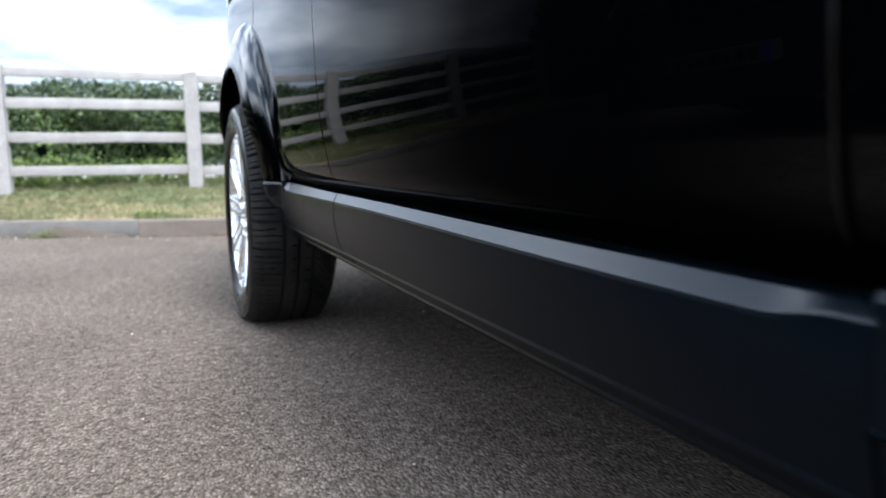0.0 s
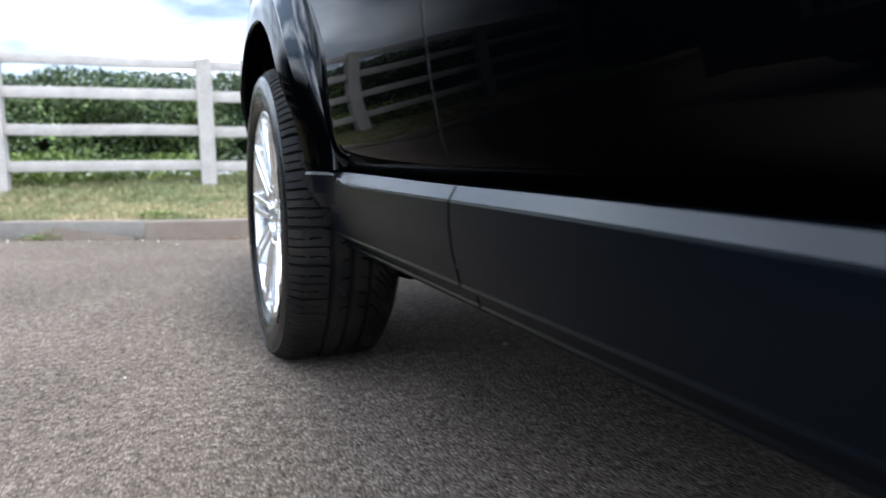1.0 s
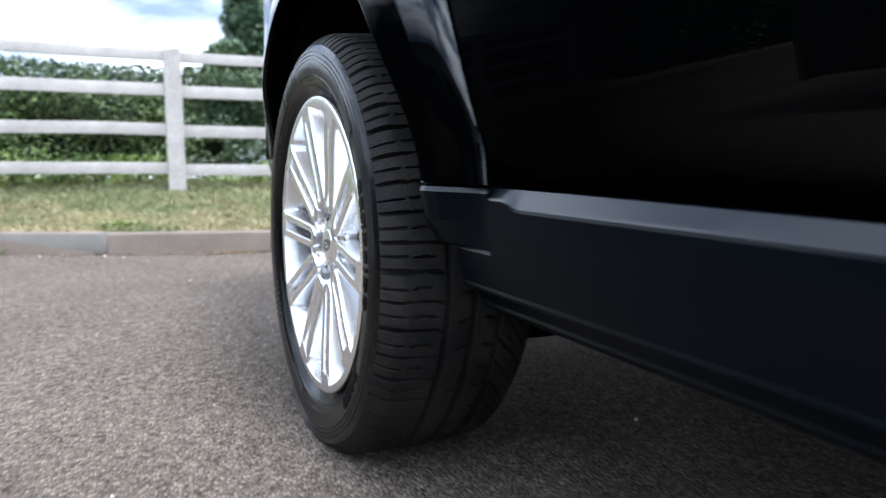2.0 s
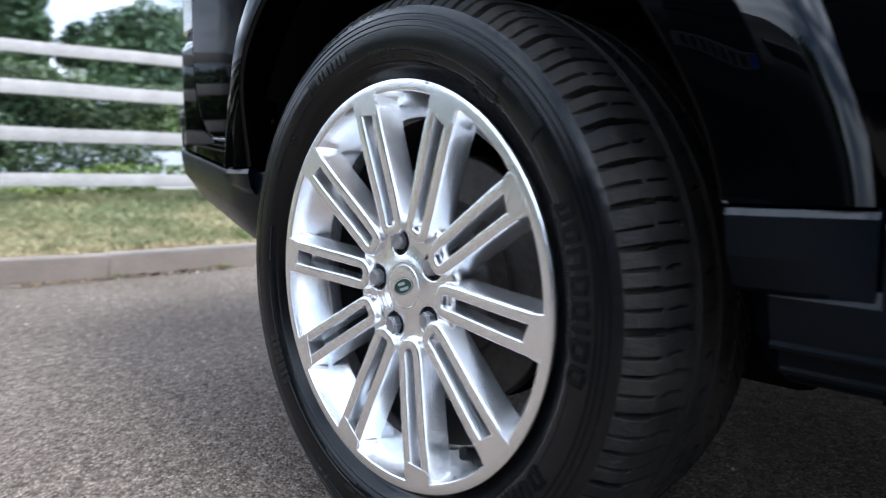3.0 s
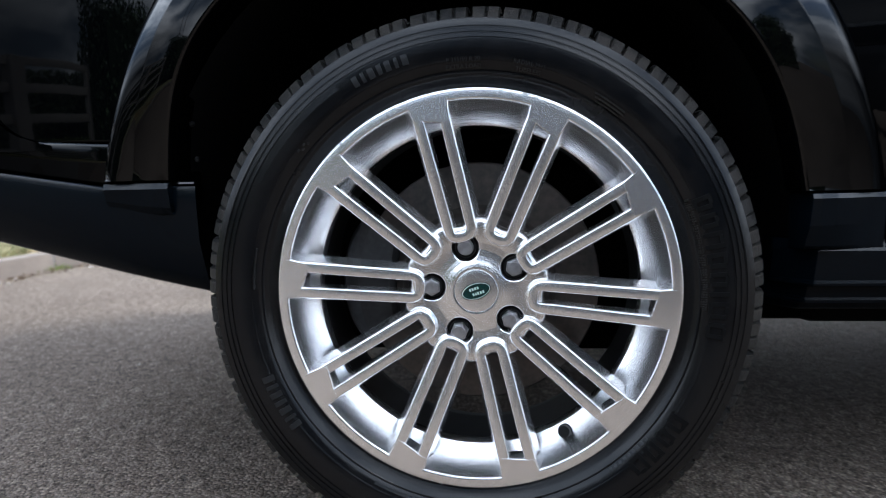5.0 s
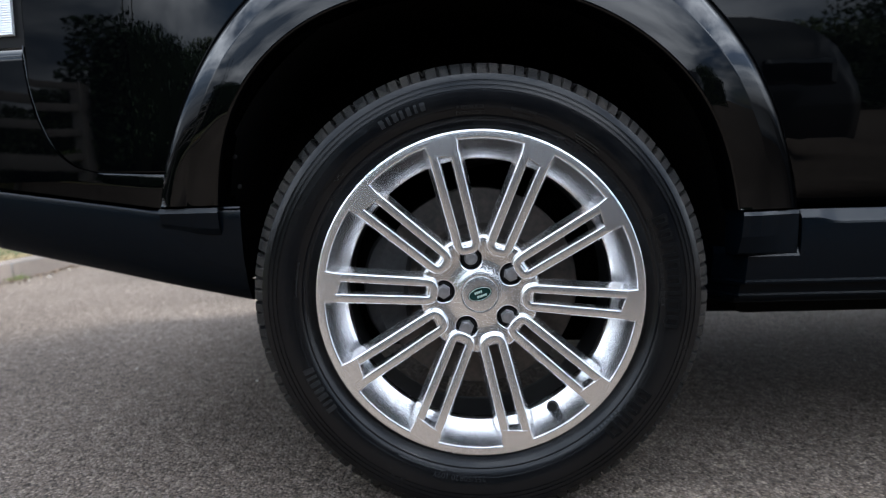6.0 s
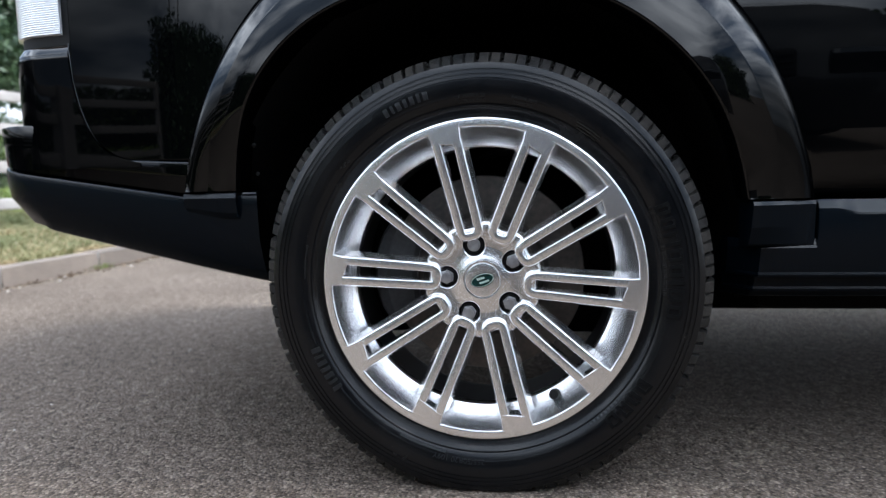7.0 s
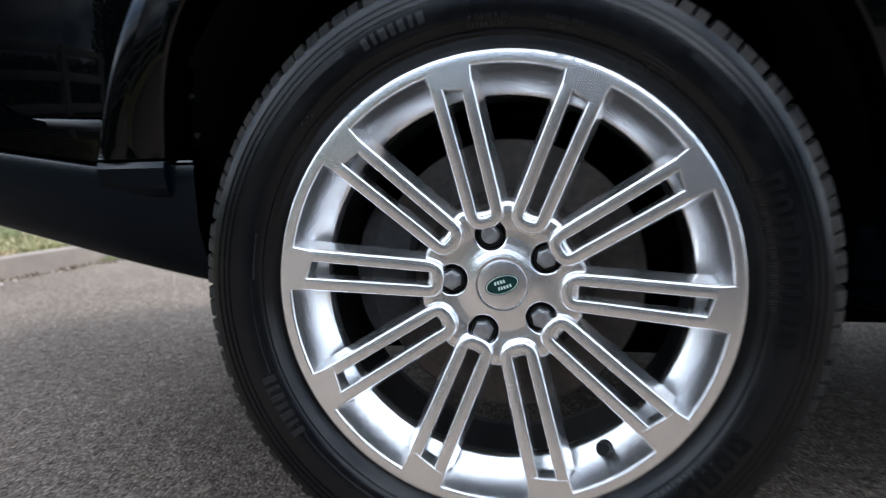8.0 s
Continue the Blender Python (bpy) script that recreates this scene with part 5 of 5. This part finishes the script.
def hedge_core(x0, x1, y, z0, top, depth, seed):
    """A dense dark body that fills a hedge, inner shade put into its colour, with an uneven skin."""
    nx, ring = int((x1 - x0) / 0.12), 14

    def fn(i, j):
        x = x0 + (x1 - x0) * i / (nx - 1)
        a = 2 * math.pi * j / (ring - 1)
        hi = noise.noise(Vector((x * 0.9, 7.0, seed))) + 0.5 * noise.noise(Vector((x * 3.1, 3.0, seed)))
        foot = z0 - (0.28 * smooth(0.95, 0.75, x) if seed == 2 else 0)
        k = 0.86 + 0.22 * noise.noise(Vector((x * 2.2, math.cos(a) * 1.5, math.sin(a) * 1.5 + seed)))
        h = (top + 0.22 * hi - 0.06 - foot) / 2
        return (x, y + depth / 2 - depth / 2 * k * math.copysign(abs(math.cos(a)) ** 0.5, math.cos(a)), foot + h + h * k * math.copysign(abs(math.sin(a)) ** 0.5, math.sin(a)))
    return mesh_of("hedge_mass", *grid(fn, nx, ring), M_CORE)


tagged(put("hedge_mass", hedge_core(-7.5, 9.0, HEDGE_Y + 0.20, 0.70, 1.34, 0.7, 2)), "dark mass for inner branches, with hedge shade in its colour", "hedge", "", "stuff")
tagged(put("hedge", leaf_sheet("hedge", hp, 0.044, M_HEDGE, 3), category="hedge"), "uneven green hedge behind the fence", "hedge", "", "stuff")
hp2 = np.array([p for p in hedge_points(-7.5, 9.0, HEDGE_Y - 0.95, HEDGE_Y - 0.3, 0.26, 0.54, 26000, 4)
                if p[0] < 0.1 or noise.noise(Vector((p[0] * 1.7, 0.4, 2.0))) > 0.12 or p[2] < 0.30])
tagged(put("weeds", leaf_sheet("weeds", hp2, 0.050, M_WEED, 4), category="weeds"), "yellow-green weeds at the foot of the hedge", "weeds", "", "stuff")


def blades(name, n, x0, x1, d0, d1, height, mat, seed, patchy=0.0):
    """Short bent grass blades on the bank."""
    r = np.random.default_rng(seed)
    x = r.uniform(x0, x1, n)
    d = d0 + (d1 - d0) * r.uniform(0, 1, n) ** 1.2
    y = np.array([kerb_line(a) for a in x]) + d
    if patchy:
        k = np.array([noise.noise(Vector((a * 1.3, b * 1.8, seed))) for a, b in zip(x, y)]) > patchy
        x, y = x[k], y[k]
        n = len(x)
    z = np.array([verge_z(a, b) for a, b in zip(x, y)]) - 0.004
    h = height * r.uniform(0.4, 1.25, n)
    th, lean = r.uniform(0, 2 * np.pi, n), r.uniform(0.1, 0.9, n)
    w = 0.0026 * r.uniform(0.6, 1.5, n)
    c, s = np.cos(th), np.sin(th)
    v = np.zeros((n, 4, 3))
    v[:, 0] = np.stack([x - w * s, y + w * c, z], 1)
    v[:, 1] = np.stack([x + w * s, y - w * c, z], 1)
    v[:, 2] = np.stack([x + w * s * 0.7 + c * h * lean * 0.35, y - w * c * 0.7 + s * h * lean * 0.35, z + h * 0.65], 1)
    v[:, 3] = np.stack([x + c * h * lean, y + s * h * lean, z + h], 1)
    me = bpy.data.meshes.new(name)
    me.vertices.add(4 * n)
    me.vertices.foreach_set("co", v.ravel())
    me.loops.add(4 * n)
    me.loops.foreach_set("vertex_index", np.arange(4 * n))
    me.polygons.add(n)
    me.polygons.foreach_set("loop_start", np.arange(n) * 4)
    me.materials.append(mat)
    me.update(calc_edges=True)
    return me


tagged(put("grass", blades("grass", 130000, -2.4, 5.6, 0.16, 2.6, 0.042, M_GRASS, 11)), "short mown green grass on the bank", "grass", "", "stuff")
tagged(put("dry_grass", blades("dry_grass", 70000, -3.4, 6.0, 0.12, 1.2, 0.036, M_STRAW, 12, -0.12)), "dry straw-coloured grass along the kerb", "grass", "", "stuff")


def tree(x, y, z, height, spread, seed, n, reach=1.0):
    t = thing("tree", "broad leafy green tree beyond the hedge", "tree", "trees beyond the hedge", (x, y, z))
    r = random.Random(seed)
    bm = bmesh.new()
    cyl(bm, 0.05 * height * 0.55, 0.025 * height * 0.5, height * 0.55, Matrix.Translation((0, 0, height * 0.27)), 12)
    tips = []
    for k in range(9):
        a, up = 2 * math.pi * k / 9 + r.uniform(-0.3, 0.3), r.uniform(0.35, 1.1)
        base = Vector((0, 0, height * r.uniform(0.28, 0.52)))
        d = Vector((math.cos(a), math.sin(a), up)).normalized()
        length = height * r.uniform(0.25, 0.42) * reach
        m = Matrix.Translation(base + d * length / 2) @ d.to_track_quat("Z", "Y").to_matrix().to_4x4()
        cyl(bm, 0.012 * height, 0.004 * height, length, m, 7)
        tips.append(base + d * length)
    part("trunk", bm, M_BARK, t, smooth=True)
    g = np.random.default_rng(seed)
    pts = []
    blobs = tips + [Vector((r.uniform(-0.32, 0.32) * spread, r.uniform(-0.32, 0.32) * spread, height * r.uniform(0.55, 0.95))) for _ in range(14)]
    for b in blobs:
        rad = spread * r.uniform(0.22, 0.40)
        q = g.normal(size=(n // len(blobs), 3))
        q = q / np.linalg.norm(q, axis=1)[:, None] * (rad * g.uniform(0.15, 1.08, len(q)) ** 0.6)[:, None]
        q[:, 2] *= 0.8
        pts.append(q + np.array(b))
    put("crown", leaf_sheet("crown", np.concatenate(pts), 0.06 + 0.021 * height, M_TREE, seed), t, "uneven green crown")


for k, (x, y, h, s, n) in enumerate(((2.30, 17.0, 3.3, 1.25, 6000), (3.3, 18.0, 5.0, 1.45, 9000), (5.5, 17.5, 4.2, 2.2, 9000), (7.4, 15.6, 4.3, 3.0, 9000), (8.9, 15.0, 4.7, 3.6, 9000), (11, 14, 4.8, 3.4, 9000), (14, 13, 5.5, 3.6, 9000),
                                     (-12, -9, 4.0, 3.0, 7000))):
    tree(x, y, 0.2 if y > 6 else 0.0, h, s, 30 + k, int(n * 2.6), 0.45 if k < 2 else 1.0)
hp3 = hedge_points(-9.5, 4.5, 0, 1.1, 0.02, 2.6, 46000, 8)
hedge2 = tagged(put("hedge", leaf_sheet("hedge", hp3, 0.11, M_HEDGE, 9), category="hedge"), "tall dark green hedge across the tarmac", "hedge", "", "stuff")
hedge2.matrix_basis = pose(-9.0, 0, 0, 0, 0, 90)
mass2 = tagged(put("hedge_mass", hedge_core(-9.5, 4.5, 0.15, 0.02, 2.6, 0.9, 8)), "dark mass for inner branches, with hedge shade in its colour", "hedge", "", "stuff")
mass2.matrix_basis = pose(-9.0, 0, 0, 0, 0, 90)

# clipped hedge that runs on from the end of the fence
hp4 = hedge_points(0.0, 5.4, 0, 1.0, 0.02, 2.15, 42000, 6)
hedge3 = tagged(put("hedge", leaf_sheet("hedge", hp4, 0.075, M_TREE, 10), category="hedge"), "tall clipped dark hedge beyond the end of the fence", "hedge", "", "stuff")
hedge3.matrix_basis = pose(-4.15, 5.0, 0, 0, 0, 188)
mass3 = tagged(put("hedge_mass", hedge_core(0.1, 5.4, 0.15, 0.02, 2.15, 0.9, 6)), "dark mass for inner branches, with hedge shade in its colour", "hedge", "", "stuff")
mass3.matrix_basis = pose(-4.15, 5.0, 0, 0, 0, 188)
for px in (-7.3, -7.6):
    bm = bmesh.new()
    cyl(bm, 0.030, 0.022, 5.2, Matrix.Rotation(radians(-5 if px < -7.5 else 1), 4, "Y") @ Matrix.Translation((0, 0, 2.6)), 12)
    mast = thing("mast", "thin dark timber mast behind the hedge", "mast", "masts behind the hedge", (px, 6.8, 0.0))
    part("pole", bm, M_BARK, mast, smooth=True, sharp=40)

# low shed far behind the fence
shed = thing("shed", "long low shed with a grey-blue sheet roof", "building", at=(-7.6, 24, 0.2))
bm = bmesh.new()
box(bm, (-7, 0, 0), (6, 5, 2.75), 0.0)
part("wall", bm, M_RENDER, shed)
bm = bmesh.new()
rv = [bm.verts.new(p) for p in ((-7.3, -0.3, 2.75), (6.5, -0.3, 2.75), (4.2, 2.5, 3.85), (-5.3, 2.5, 3.85), (6.5, 5.3, 2.75), (-7.3, 5.3, 2.75))]
bm.faces.new((rv[0], rv[1], rv[2], rv[3]))
bm.faces.new((rv[3], rv[2], rv[4], rv[5]))
bmesh.ops.solidify(bm, geom=list(bm.faces), thickness=0.08)
part("roof", bm, M_ROOFING, shed)

# ---- small things ----
r5 = random.Random(9)
STONES = []
for k in range(3):
    bm = bmesh.new()
    bmesh.ops.create_icosphere(bm, subdivisions=1, radius=0.008)
    for v in bm.verts:
        v.co *= r5.uniform(0.7, 1.25)
        v.co.z *= 0.7
    me = bpy.data.meshes.new("pebble")
    bm.to_mesh(me)
    bm.free()
    me.materials.append(M_STONE)
    STONES.append(me)
for k in range(90):
    if k < 55:
        x = r5.uniform(-1.6, 3.6)
        y = kerb_line(x) - abs(r5.gauss(0, 0.07)) - 0.012
    else:
        x, y = r5.uniform(-1.6, 0.9), r5.uniform(-1.4, 2.3)
    p = tagged(new("pebble", STONES[k % 3]), "small pale loose stone on the tarmac", "stone", "loose stones")
    s = r5.uniform(0.5, 1.2) * (1 if k < 55 else 0.5)
    p.matrix_basis = pose(x, y, 0.003 * s + ground_z(x, y) - 0.003, 0, 0, r5.uniform(0, 360)) @ Matrix.Scale(s, 4)


# dead leaves and grit swept against the foot of the kerb
M_LITTER = leaf_material("dead_leaves", (0.06, 0.04, 0.025), (0.22, 0.15, 0.09))
g = np.random.default_rng(21)
lx = np.concatenate([g.uniform(0.05, 1.05, 420), g.uniform(1.6, 3.6, 260), g.uniform(-1.4, 0.0, 90)])
ly = np.array([kerb_line(a) for a in lx]) - np.abs(g.normal(0, 0.045, len(lx))) - 0.004
lz = np.abs(g.normal(0, 0.004, len(lx))) + 0.004
tagged(put("leaf_litter", leaf_sheet("leaf_litter", np.stack([lx, ly, lz], 1), 0.020, M_LITTER, 22), category="leaves"), "dry brown leaves and grit along the kerb foot", "leaves", "", "stuff")
# tufts of weed in the joint at the foot of the kerb and on the bank
for (tx, ty, tz, n, size) in ((-0.95, kerb_line(-0.95) + 0.002, 0.0, 260, 0.05), (1.42, kerb_line(1.42) + 0.24, 0.115, 500, 0.075), (-0.30, kerb_line(-0.30) + 0.30, 0.115, 300, 0.06),
                              (0.42, kerb_line(0.42) - 0.004, 0.0, 160, 0.030), (0.98, kerb_line(0.98) - 0.004, 0.0, 160, 0.028), (2.96, kerb_line(2.96) - 0.004, 0.0, 200, 0.040)):
    g = np.random.default_rng(int(tx * 100) + 500)
    q = g.normal(size=(n, 3)) * size * np.array([1.4, 0.5, 0.35])
    q[:, 2] = np.abs(q[:, 2]) + 0.004
    tagged(put("weed_tuft", leaf_sheet("weed_tuft", q, size * 0.42, M_WEED, 77, aspect=0.3, upright=0.4), at=(tx, ty, tz), category="weed"), "small green tuft of weeds by the kerb", "weed", "", "stuff")
